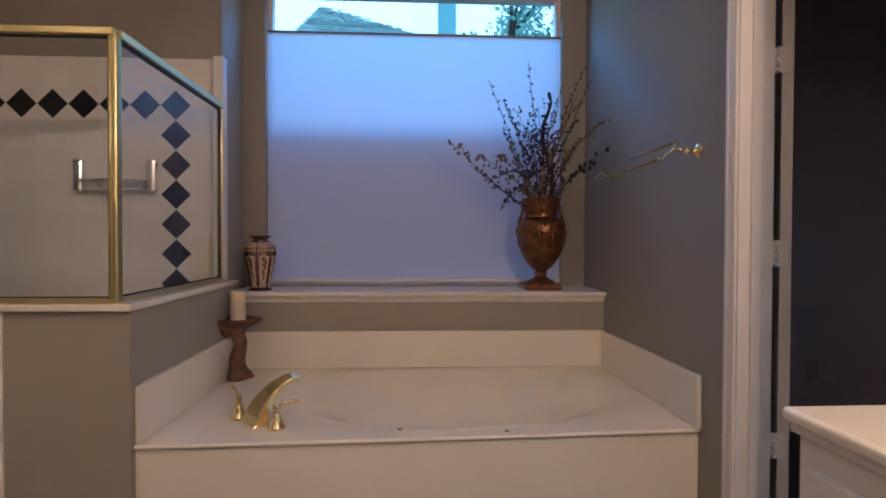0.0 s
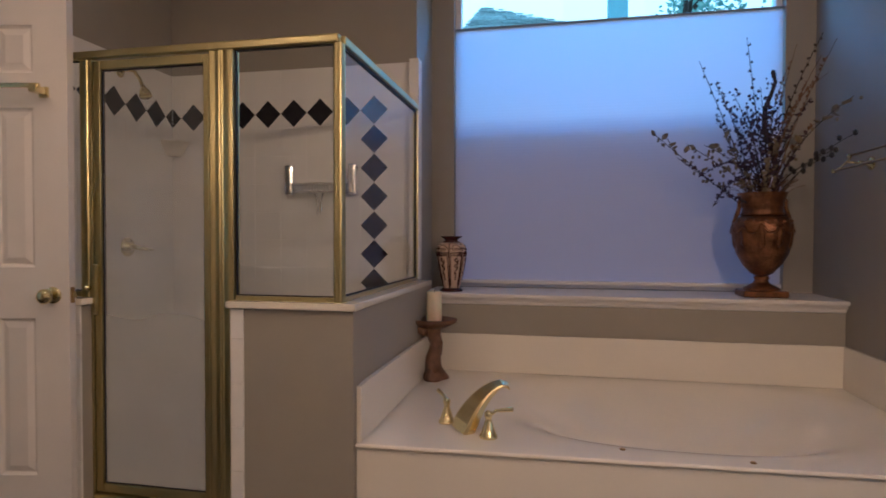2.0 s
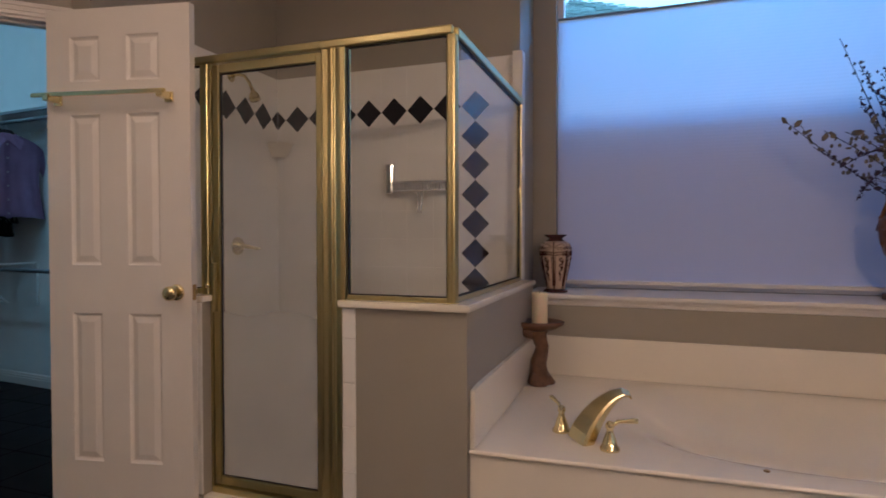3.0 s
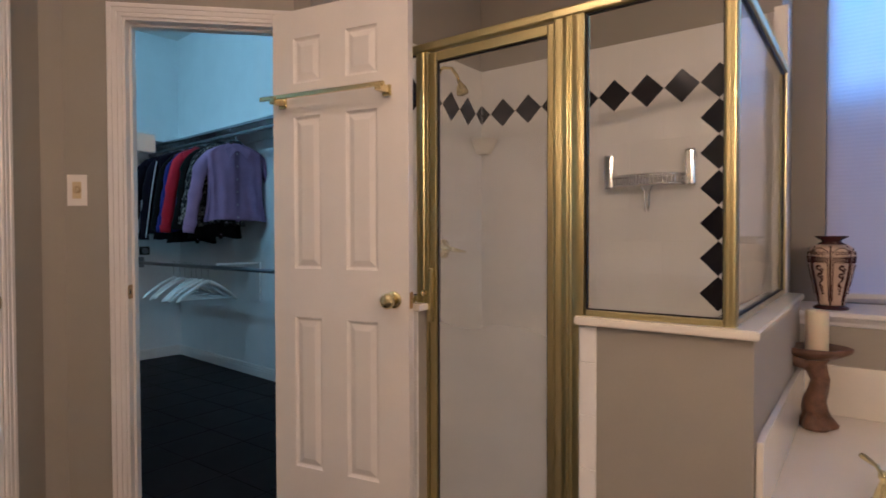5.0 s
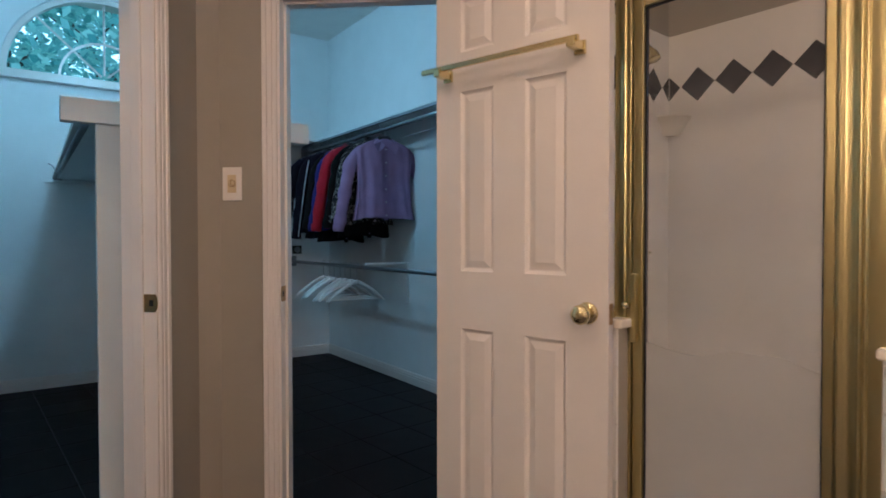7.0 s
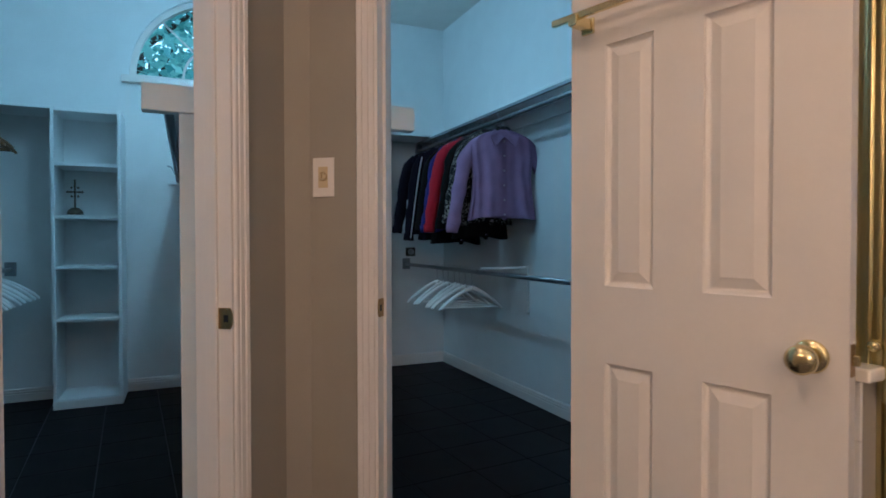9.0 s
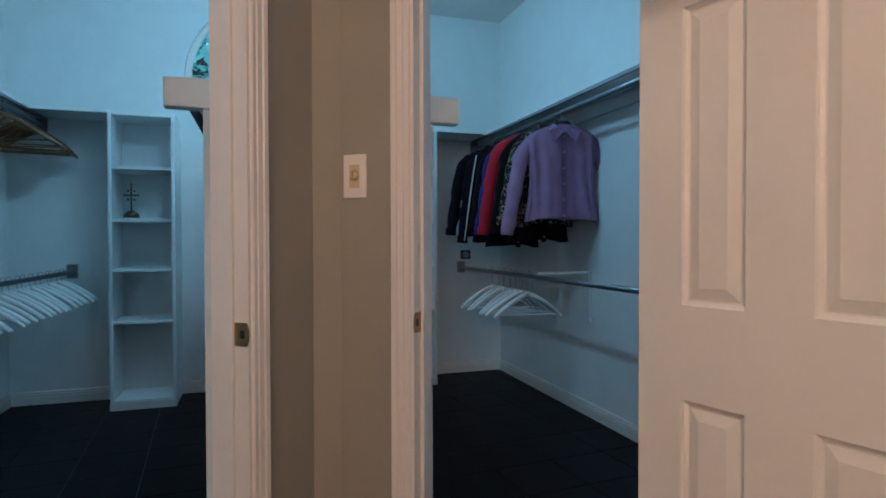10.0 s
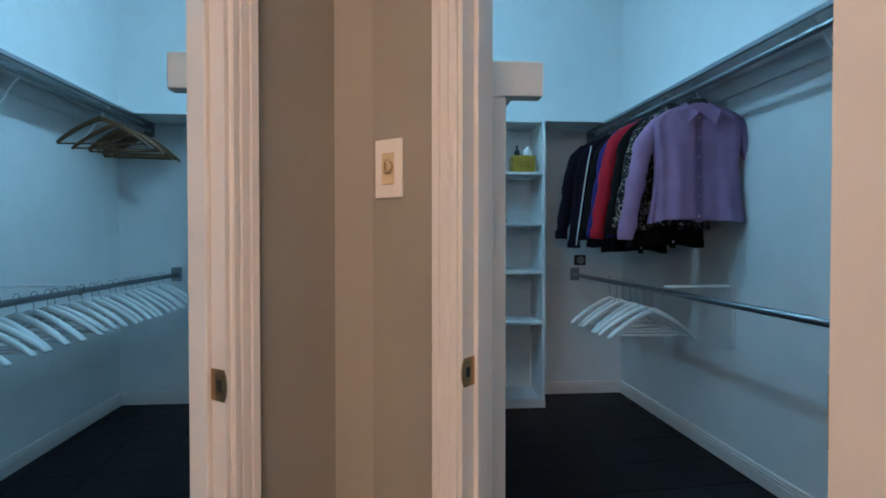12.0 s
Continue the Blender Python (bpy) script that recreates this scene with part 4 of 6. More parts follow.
rnd = random.Random(7)
wh = hanger("hanger", "white contoured hanger on the lower rod", HANGER_WHITE, 0.222, drop=0.018, fall=0.122, pad=0.012, thin=0.008)
tagged(wh, group="white hangers")
first = True
for x in [-6.28 + 0.098 * k + rnd.uniform(-0.03, 0.03) for k in range(21)]:
    m = SPACE @ pose(x, LYL, 0.965, rnd.uniform(-2, 2), 0, rnd.uniform(-12, 6))
    if first:
        wh.matrix_world, first = m, False
    else:
        copy_thing(wh, m)
wb = hanger("hanger", "white contoured hanger with a trouser bar", HANGER_WHITE, 0.258, drop=0.075, fall=0.150, pad=0.012)
tagged(wb, group="white hangers")
for k in range(7):
    m = SPACE @ pose(-5.81 + 0.108 * k + rnd.uniform(-0.02, 0.02), RYL, 0.948, rnd.uniform(-2, 2), 0, rnd.uniform(-6, 10))
    if k == 0:
        wb.matrix_world = m
    else:
        copy_thing(wb, m)
bh = hanger("hanger", "brown wooden hanger bunched on the upper rod", HANGER_WOOD, 0.262, drop=0.012, fall=0.165, pad=0.010)
tagged(bh, group="wooden hangers")
first = True
for k, x in enumerate((-6.34, -6.29, -6.25, -6.20, -6.15, -6.09, -6.01, -5.90, -5.70)):
    m = SPACE @ pose(x - 0.11, LYU, 2.012, rnd.uniform(-3, 3), 0, (-8, 4, 10, -9, 3, 14, -6, 18, 9)[k])
    if first:
        bh.matrix_world, first = m, False
    else:
        copy_thing(bh, m)


# ---------------------------------------------------------------- clothes
def cloth(name, colour, rough=0.9, pattern=0.0, sheen=0.04):
    m = mat(name, colour, rough, var=0.18, scale=9, fine=420, bump=0.25, depth=0.001)
    m.node_tree.nodes["Principled BSDF"].inputs["Sheen Weight"].default_value = sheen
    m.node_tree.nodes["Principled BSDF"].inputs["Specular IOR Level"].default_value = 0.15
    if pattern:
        n, ln = m.node_tree.nodes, m.node_tree.links
        b = n["Principled BSDF"]
        src = b.inputs["Base Color"].links[0].from_socket
        vor = n.new("ShaderNodeTexNoise")
        vor.inputs["Scale"].default_value, vor.inputs["Detail"].default_value = 48, 1
        vor.inputs["Distortion"].default_value = 1.5
        tc = n.new("ShaderNodeTexCoord")
        ln.new(tc.outputs["Object"], vor.inputs["Vector"])
        th = n.new("ShaderNodeValToRGB")
        th.color_ramp.interpolation = "CONSTANT"
        th.color_ramp.elements[0].color = (0, 0, 0, 1)
        th.color_ramp.elements[1].position = 0.58
        th.color_ramp.elements[1].color = (1, 1, 1, 1)
        ln.new(vor.outputs[0], th.inputs[0])
        mx = n.new("ShaderNodeMix")
        mx.data_type = "RGBA"
        ln.new(th.outputs[0], mx.inputs[0])
        ln.new(src, mx.inputs[6])
        mx.inputs[7].default_value = (0.27, 0.25, 0.21, 1)
        ln.new(mx.outputs[2], b.inputs["Base Color"])
    return m


def garment(name, label, material, m, length, half=0.20, depth=0.06, sleeve=0.62, seed=1, collar=True, placket=True, trim=None):
    """A jacket on a hanger: local x is its front, y across, origin at the rod."""
    g = thing(name, label, "jacket", group="hanging clothes")
    g.matrix_world = SPACE @ m
    r = random.Random(seed)
    ph = [r.uniform(0, 6.28) for _ in range(8)]
    k = length / 0.62
    prof = [(-0.064, 0.26, 0.55), (-0.078, 0.44, 0.72), (-0.104, 0.72, 0.88), (-0.132, 0.92, 0.96), (-0.165, 0.985, 1.0), (-0.25, 0.97, 1.08),
            (-0.078 - 0.32 * k, 0.92, 0.98), (-0.078 - 0.45 * k, 0.96, 1.05), (-0.078 - 0.62 * k, 1.08, 1.22)]

    def at(z):
        for p, q in zip(prof, prof[1:]):
            if z >= q[0]:
                f = max(0.0, min(1.0, (p[0] - z) / (p[0] - q[0])))
                return half * (p[1] + (q[1] - p[1]) * f), depth * (p[2] + (q[2] - p[2]) * f)
        return half * prof[-1][1], depth * prof[-1][2]

    SEG, N = 72, 34
    bm = bmesh.new()
    rings = []
    for i in range(N + 1):
        u = i / N
        z = prof[0][0] - length * u ** 1.35
        hw, hd = at(z)
        ring = []
        for s in range(SEG):
            a = 2 * math.pi * s / SEG
            ca, sa = math.cos(a), math.sin(a)
            fold = (0.003 + 0.011 * u) * min(1, 3 * abs(sa)) * (math.sin(6 * a + ph[0] + 2.5 * u) + 0.7 * math.sin(13 * a + ph[1] - 4 * u)) + 0.0025 * math.sin(17 * u + 5 * a + ph[6]) * math.sin(9 * a + ph[7])
            px = (hd + fold) * (abs(ca) ** 0.42) * (1 if ca >= 0 else -1)
            py = hw * (abs(sa) ** 0.8) * (1 if sa >= 0 else -1)
            ring.append(bm.verts.new((px, py, z + (0.010 * math.cos(2 * a) + 0.006 * math.sin(3 * a + ph[2])) * u ** 3)))
        rings.append(ring)
    for p, q in zip(rings, rings[1:]):
        for s in range(SEG):
            bm.faces.new((p[s], p[(s + 1) % SEG], q[(s + 1) % SEG], q[s]))
    bm.faces.new(rings[0])
    part("torso", bm, material, g, smooth=True)
    for sd in (-1, 1):
        bm = bmesh.new()
        pts, rad = [], []
        out = 0.055
        for i in range(19):
            u = i / 18
            w = min(1, u * 4)
            pts.append((0.012 * math.sin(3 * u + ph[3]) + 0.03 * u, sd * (half - 0.050 + 0.060 * math.sin(w * 1.57) + (0.070 + out) * u ** 0.9), -0.140 - sleeve * u - 0.018 * math.sin(w * 1.57)))
            rad.append((0.034 + 0.020 * math.sin(min(1, u * 6) * 1.57)) - 0.012 * u + 0.0040 * math.sin(19 * u + ph[4]) + 0.0028 * math.sin(37 * u + ph[5]))
        tube(bm, pts, rad, 18)
        for v in bm.verts:
            v.co.x *= 0.78
        sl = part("sleeve", bm, material, g, smooth=True)
        part("cuff", lathe(bmesh.new(), [(0.034, -0.030), (0.041, -0.026), (0.041, 0.024), (0.037, 0.028)], 18, pose(pts[-1][0] * 0.78, pts[-1][1], pts[-1][2] + 0.026, 0, -sd * 0.0, 0) @ Matrix.Diagonal((0.8, 1, 1, 1))), material, sl, smooth=True)
    if collar:
        for sd in (-1, 1):
            bm = bmesh.new()
            q = [(0.076, sd * 0.006, -0.124), (depth + 0.040, sd * 0.070, -0.190), (0.080, sd * 0.100, -0.118), (0.020, sd * 0.082, -0.082), (-0.036, sd * 0.060, -0.064), (-0.046, 0, -0.058), (-0.034, 0, -0.040), (-0.026, sd * 0.048, -0.044), (0.018, sd * 0.056, -0.058), (0.056, sd * 0.036, -0.088)]
            v = [bm.verts.new(p) for p in q]
            for t in ((0, 1, 9), (1, 2, 9), (2, 8, 9), (2, 3, 8), (3, 7, 8), (3, 4, 7), (4, 6, 7), (4, 5, 6)):
                bm.faces.new([v[i] for i in t])
            bmesh.ops.recalc_face_normals(bm, faces=bm.faces)
            bmesh.ops.solidify(bm, geom=bm.faces[:], thickness=0.008)
            part("collar", bm, material, g)
    if placket:
        bm = bmesh.new()
        n = 16
        rows = []
        zs = [-0.125 - (length - 0.050) * i / n for i in range(n + 1)]
        for z in zs:
            rows.append([bm.verts.new((at(z)[1] + 0.0045, y, z)) for y in (-0.018, 0.018)])
        for a, b in zip(rows, rows[1:]):
            bm.faces.new((a[0], a[1], b[1], b[0]))
        bmesh.ops.solidify(bm, geom=bm.faces[:], thickness=0.006)
        pk = part("placket", bm, material, g)
        for i in range(6):
            z = -0.15 - (length - 0.11) * i / 5
            part("button", lathe(bmesh.new(), [(0.0065, 0), (0.0065, 0.003), (0.002, 0.0035)], 12, pose(at(z)[1] + 0.0105, 0, z, 0, 90, 0)), BUTTON, pk)
    if trim:
        for sd in (-1, 1):
            part("piping", tube(bmesh.new(), [(0.78 * (0.012 * math.sin(3 * u + ph[3]) + 0.03 * u) + 0.046 - 0.008 * u, sd * (half + 0.010 + 0.125 * u ** 0.9), -0.165 - sleeve * 0.97 * u) for u in [i / 14 for i in range(15)]], 0.0042, 6), trim, g, "white piping")
    hk = part("hanger", tube(bmesh.new(), [(0, 0.014 * math.cos(a), 0.006 + 0.017 * math.sin(a)) for a in (-0.3, 0.4, 1.0, 1.57, 2.2, 2.8, 3.3)] + [(0, -0.004, -0.02), (0, 0, -0.05), (0, 0, -0.07)], 0.0018, 6), STEEL, g)
    part("hanger_neck", tube(bmesh.new(), [(0.006, -0.075, -0.092), (0.008, -0.032, -0.056), (0.008, 0.032, -0.056), (0.006, 0.075, -0.092)], 0.020, 10), RUBBER, hk, smooth=True)
    return g


BUTTON = mat("pale_lilac_button", (0.50, 0.42, 0.52), 0.3, var=0.05)
LILAC = cloth("lilac_cotton", (0.27, 0.175, 0.31))
NAVY = cloth("navy_wool", (0.0055, 0.0035, 0.0095), sheen=0.0)
BLACK = cloth("black_wool", (0.0045, 0.0035, 0.0040), sheen=0.0)
RED = cloth("red_wool", (0.36, 0.014, 0.030))
BLUE = cloth("royal_blue_knit", (0.024, 0.024, 0.15))
PATT = cloth("black_and_cream_print", (0.012, 0.011, 0.012), pattern=1)
PIPING = mat("white_piping", (0.7, 0.7, 0.7), 0.7)
HZ = 2.002
garment("jacket", "lilac cropped button-front jacket on a dark hanger", LILAC, pose(-5.03, RYU + 0.03, HZ - 0.010, 0, 0, -14), 0.615, sleeve=0.615, seed=3, half=0.226, depth=0.050)
garment("jacket", "black and cream patterned jacket hanging on the rod", PATT, pose(-5.205, RYU, HZ, 0, 0, 2), 0.66, half=0.185, sleeve=0.56, seed=4)
garment("jacket", "black jacket hanging on the rod", BLACK, pose(-5.30, RYU, HZ, 0, 0, 3), 0.76, sleeve=0.60, seed=5, half=0.205)
garment("jacket", "red jacket hanging on the rod", RED, pose(-5.52, RYU, HZ, 0, 0, 10), 0.68, half=0.225, depth=0.07, sleeve=0.62, seed=6)
garment("jacket", "royal blue jacket hanging on the rod", BLUE, pose(-5.61, RYU, HZ, 0, 0, 9), 0.70, half=0.215, sleeve=0.62, seed=7)
garment("jacket", "black jacket hanging on the rod", BLACK, pose(-5.72, RYU, HZ, 0, 0, 6), 0.80, half=0.20, sleeve=0.60, seed=11)
garment("jacket", "navy track jacket with white piping on the sleeves", NAVY, pose(-5.93, RYU, HZ, 0, 0, 8), 0.77, half=0.235, sleeve=0.68, seed=8, trim=PIPING)
garment("jacket", "navy jacket hanging on the rod", NAVY, pose(-6.12, RYU, HZ, 0, 0, 2), 0.72, half=0.245, sleeve=0.62, seed=9)
garment("jacket", "dark jacket hanging beside the closet partition", BLACK, pose(-3.90, 1.90, 1.60, 0, 0, 84), 0.40, half=0.15, depth=0.05, sleeve=0.42, seed=12, collar=False, placket=False)
es = thing("rod_bracket", "small dark empty rod bracket on the closet wall", "bracket")
part("plate", cube(XB + 0.0005, 3.148, 1.012, XB + 0.012, 3.240, 1.092, 0.003), RUBBER, es)
part("cup", lathe(bmesh.new(), [(0.028, 0.0), (0.028, 0.018), (0.020, 0.018), (0.019, 0.004)], 20, pose(XB + 0.0122, 3.194, 1.052, 0, 90, 0)), STEEL, es)

# small things on the shelves
GILT = mat("yellow_gilt_lacquer", (0.42, 0.30, 0.03), 0.3, 0.4, var=0.25, scale=20)
gb = thing("trinket_box", "small gilt box with drawers on a shelf", "box", (-6.30, 2.675, 1.70))
part("body", cube(-0.06, -0.085, 0, 0.06, 0.085, 0.125, 0.004), GILT, gb)
for z in (0.012, 0.068):
    dr = part("drawer", cube(0.0602, -0.075, z, 0.065, 0.075, z + 0.046, 0.002), GILT, gb)
    part("knob", lathe(bmesh.new(), [(0.004, 0), (0.005, 0.006), (0.002, 0.009)], 10, pose(0.065, 0, z + 0.023, 0, 90, 0)), BRASS, dr)
bt = thing("perfume_bottle", "small dark bottle standing on the gilt box", "bottle", (-6.30, 2.635, 1.8252))
part("body", lathe(bmesh.new(), [(0.018, 0), (0.022, 0.02), (0.018, 0.04), (0.007, 0.05), (0.007, 0.06)], 14), RUBBER, bt, smooth=True)
part("stopper", lathe(bmesh.new(), [(0.008, 0.0602), (0.010, 0.07), (0.004, 0.08)], 12), RUBBER, bt)
cj = thing("china_jar", "small white china jar standing on the gilt box", "jar", (-6.30, 2.715, 1.8252))
part("body", lathe(bmesh.new(), [(0.020, 0), (0.032, 0.015), (0.034, 0.035), (0.022, 0.048)], 16), PLATE, cj, smooth=True)
part("lid", lathe(bmesh.new(), [(0.024, 0.0485), (0.022, 0.056), (0.008, 0.062), (0.008, 0.070)], 16), PLATE, cj, smooth=True)
PEWTER = mat("dark_pewter", (0.10, 0.085, 0.06), 0.35, 0.9, var=0.3, scale=40)
orn = thing("ornament", "small dark metal cross ornament on a domed foot", "ornament", (-6.27, 0.575, 1.335))
part("foot", lathe(bmesh.new(), [(0.052, 0.012), (0.048, 0.035), (0.028, 0.055), (0.008, 0.062)], 20), PEWTER, orn, smooth=True)
for k in range(5):
    a = 2 * math.pi * k / 5
    part("bead", lathe(bmesh.new(), [(0.004, 0), (0.007, 0.005), (0.005, 0.012)], 8, pose(0.04 * math.cos(a), 0.04 * math.sin(a), 0)), PLATE, orn)
part("stem", tube(bmesh.new(), [(0, 0, 0.06), (0, 0, 0.24)], 0.006, 8), PEWTER, orn)
for y, z in ((-0.045, 0.17), (-0.025, 0.17), (0.025, 0.17), (0.045, 0.17), (0, 0.25), (0, 0.21), (0, 0.13), (-0.02, 0.14), (0.02, 0.14), (0.02, 0.20), (-0.02, 0.20)):
    part("bead", lathe(bmesh.new(), [(0.003, -0.008), (0.009, 0), (0.003, 0.008)], 8, pose(0, y, z)), PEWTER, orn)
part("crossbar", tube(bmesh.new(), [(0, -0.05, 0.17), (0, 0.05, 0.17)], 0.005, 8), PEWTER, orn)
fg = thing("figurine", "small dark figurine on a shelf", "ornament", (-6.27, 2.515, 1.335))
part("body", lathe(bmesh.new(), [(0.035, 0), (0.038, 0.02), (0.018, 0.06), (0.022, 0.085), (0.008, 0.11)], 14), PEWTER, fg, smooth=True)

SPACE = I4
# ---------------------------------------------------------------- decor round the tub
BRONZE = mat("gilded_bronze_glaze", (0.20, 0.088, 0.036), 0.30, 0.75, var=0.6, scale=18, fine=70, bump=0.6, depth=0.006)
urn = thing("urn", "bronze classical urn with relief figures holding dried branches", "urn", (0.765, 3.52, 0.8585))
part("plinth", cube(-0.108, -0.085, 0, 0.108, 0.085, 0.034, 0.008), BRONZE, urn)


def ribs(a, z):
    return 1 + (0.012 * math.sin(12 * a) if 0.17 < z < 0.42 else 0)


part("foot", lathe(bmesh.new(), [(0.090, 0.0345), (0.086, 0.046), (0.060, 0.060), (0.040, 0.072), (0.032, 0.088), (0.040, 0.098), (0.032, 0.108)], 32), BRONZE, urn, smooth=True)
part("body", lathe(bmesh.new(), [(0.030, 0.1085), (0.055, 0.125), (0.090, 0.165), (0.122, 0.225), (0.140, 0.290), (0.147, 0.345), (0.143, 0.385), (0.125, 0.410), (0.100, 0.425)], 48, squash=ribs), BRONZE, urn, smooth=True)
part("neck", lathe(bmesh.new(), [(0.100, 0.4255), (0.106, 0.434), (0.098, 0.446), (0.096, 0.470), (0.104, 0.478), (0.100, 0.490), (0.106, 0.505), (0.118, 0.540), (0.122, 0.545), (0.108, 0.545), (0.085, 0.500)], 40), BRONZE, urn, smooth=True)
rr = random.Random(5)
for k in range(10):     # raised figures and scrolls round the belly
    a = 2 * math.pi * k / 10
    mm = Matrix.Rotation(a, 4, "Z")
    part("relief", lathe(bmesh.new(), [(0.004, -0.055), (0.015, -0.035), (0.012, 0.0), (0.016, 0.020), (0.008, 0.036), (0.011, 0.046), (0.003, 0.058)], 10, mm @ pose(0.139, 0, 0.315, 0, 6, 0) @ Matrix.Diagonal((0.6, 1.2, 1.0 + 0.15 * (k % 2), 1))), BRONZE, urn, smooth=True)
for k in range(18):     # leaf tongues below the belly, beads round the shoulder
    mm = Matrix.Rotation(2 * math.pi * k / 18, 4, "Z")
    part("leaf_tongue", lathe(bmesh.new(), [(0.003, -0.040), (0.011, -0.015), (0.012, 0.010), (0.004, 0.036)], 8, mm @ pose(0.093, 0, 0.190, 0, 26, 0) @ Matrix.Diagonal((0.6, 1.0, 1.0, 1))), BRONZE, urn, smooth=True)
    part("bead", lathe(bmesh.new(), [(0.003, -0.010), (0.010, -0.004), (0.010, 0.004), (0.003, 0.010)], 8, mm @ pose(0.134, 0, 0.395)), BRONZE, urn, smooth=True)
for k in range(10):
    mm = Matrix.Rotation(2 * math.pi * (k + 0.5) / 10, 4, "Z")
    part("garland", tube(bmesh.new(), [mm @ Vector((q * 1.005, y, z)) for q, y, z in ((0.138, -0.040, 0.372), (0.145, -0.022, 0.345), (0.147, 0.0, 0.336), (0.145, 0.022, 0.345), (0.138, 0.040, 0.372))], 0.006, 6), BRONZE, urn, smooth=True)
for sd in (-1, 1):
    part("handle", tube(bmesh.new(), [(sd * 0.104, 0, 0.520), (sd * 0.114, 0, 0.500), (sd * 0.112, 0, 0.470), (sd * 0.122, 0, 0.435), (sd * 0.138, 0, 0.395)], [0.010, 0.010, 0.010, 0.012, 0.008], 10), BRONZE, urn, smooth=True)

TWIG = mat("dark_dried_twig", (0.035, 0.022, 0.018), 0.8, var=0.3, scale=30)
LEAFD = mat("dried_purple_leaf", (0.060, 0.034, 0.048), 0.75, var=0.4, scale=40)
LEAFY = mat("dried_olive_leaf", (0.20, 0.15, 0.085), 0.75, var=0.4, scale=30)
GRASS = mat("dried_grass_stem", (0.16, 0.085, 0.045), 0.8, var=0.3, scale=40)


def leaf(bm, p, d, size, r):
    d = Vector(d).normalized()
    s = d.cross(Vector((r.uniform(-1, 1), r.uniform(-1, 1), r.uniform(-1, 1)))).normalized()
    n = d.cross(s) * size * 0.18
    q = [Vector(p), Vector(p) + d * size * 0.35 + s * size * 0.26 + n, Vector(p) + d * size * 0.8 + s * size * 0.2, Vector(p) + d * size, Vector(p) + d * size * 0.7 - s * size * 0.24, Vector(p) + d * size * 0.3 - s * size * 0.24 + n]
    bm.faces.new([bm.verts.new(v) for v in q])


def bud(bm, p, r):
    bmesh.ops.create_icosphere(bm, subdivisions=1, radius=r, matrix=Matrix.Translation(p) @ Matrix.Diagonal((1, 1, 1.4, 1)))


bouquet = thing("dried_branches", "dried twigs, pods and leaves standing in the urn", "dried flowers", (0.765, 3.52, 1.36))
r = random.Random(12)
# tip offset from the urn mouth, kind, bend
STEMS = [((-0.33, -0.05, 0.74), "bud", -0.04), ((-0.09, -0.02, 0.86), "bud", -0.03), ((-0.23, 0.03, 0.64), "sprig", 0.02), ((0.025, 0.0, 0.68), "curly", 0.05), ((0.12, 0.02, 0.70), "grass", 0.03),
         ((0.27, -0.02, 0.86), "bud", 0.02), ((0.30, -0.10, 0.80), "grass", 0.0), ((-0.56, -0.05, 0.37), "leafy", -0.03), ((-0.44, -0.08, 0.23), "sprig", -0.03), ((-0.26, -0.06, -0.03), "droop", 0.14),
         ((0.24, -0.16, 0.62), "grass", 0.06), ((0.20, -0.06, 0.52), "sprig", 0.03), ((-0.10, -0.06, 0.48), "cluster", 0.0), ((-0.02, -0.05, 0.44), "cluster", 0.0), ((0.10, -0.08, 0.42), "sprig", 0.0),
         ((-0.20, -0.08, 0.32), "leafy", 0.0), ((0.26, -0.22, 0.24), "pods", 0.02), ((0.31, -0.28, 0.30), "pods", 0.02), ((-0.30, -0.04, 0.30), "leafy", 0.02), ((0.02, -0.09, 0.30), "leafy", 0.0),
         ((-0.14, 0.0, 0.40), "sprig", 0.03), ((0.05, -0.02, 0.52), "cluster", 0.02), ((0.17, -0.10, 0.33), "sprig", 0.0), ((0.29, -0.30, 0.47), "leafy", 0.03),
         ((-0.16, -0.05, 0.56), "cluster", 0.02), ((-0.04, -0.08, 0.58), "cluster", 0.0), ((-0.05, 0.0, 0.36), "cluster", 0.0), ((0.06, -0.10, 0.24), "sprig", 0.0), ((-0.12, -0.10, 0.22), "sprig", 0.02),
         ((0.15, -0.12, 0.54), "grass", 0.02), ((0.20, -0.18, 0.70), "grass", 0.02), ((0.14, -0.04, 0.80), "grass", 0.0), ((0.22, -0.12, 0.40), "grass", 0.02), ((-0.40, -0.10, 0.30), "leafy", 0.0),
         ((-0.34, -0.12, 0.12), "droop", 0.06), ((-0.02, -0.12, 0.16), "leafy", 0.0), ((0.20, -0.30, 0.20), "pods", 0.02), ((-0.24, -0.02, 0.46), "sprig", 0.0), ((0.0, -0.06, 0.50), "sprig", 0.0)]
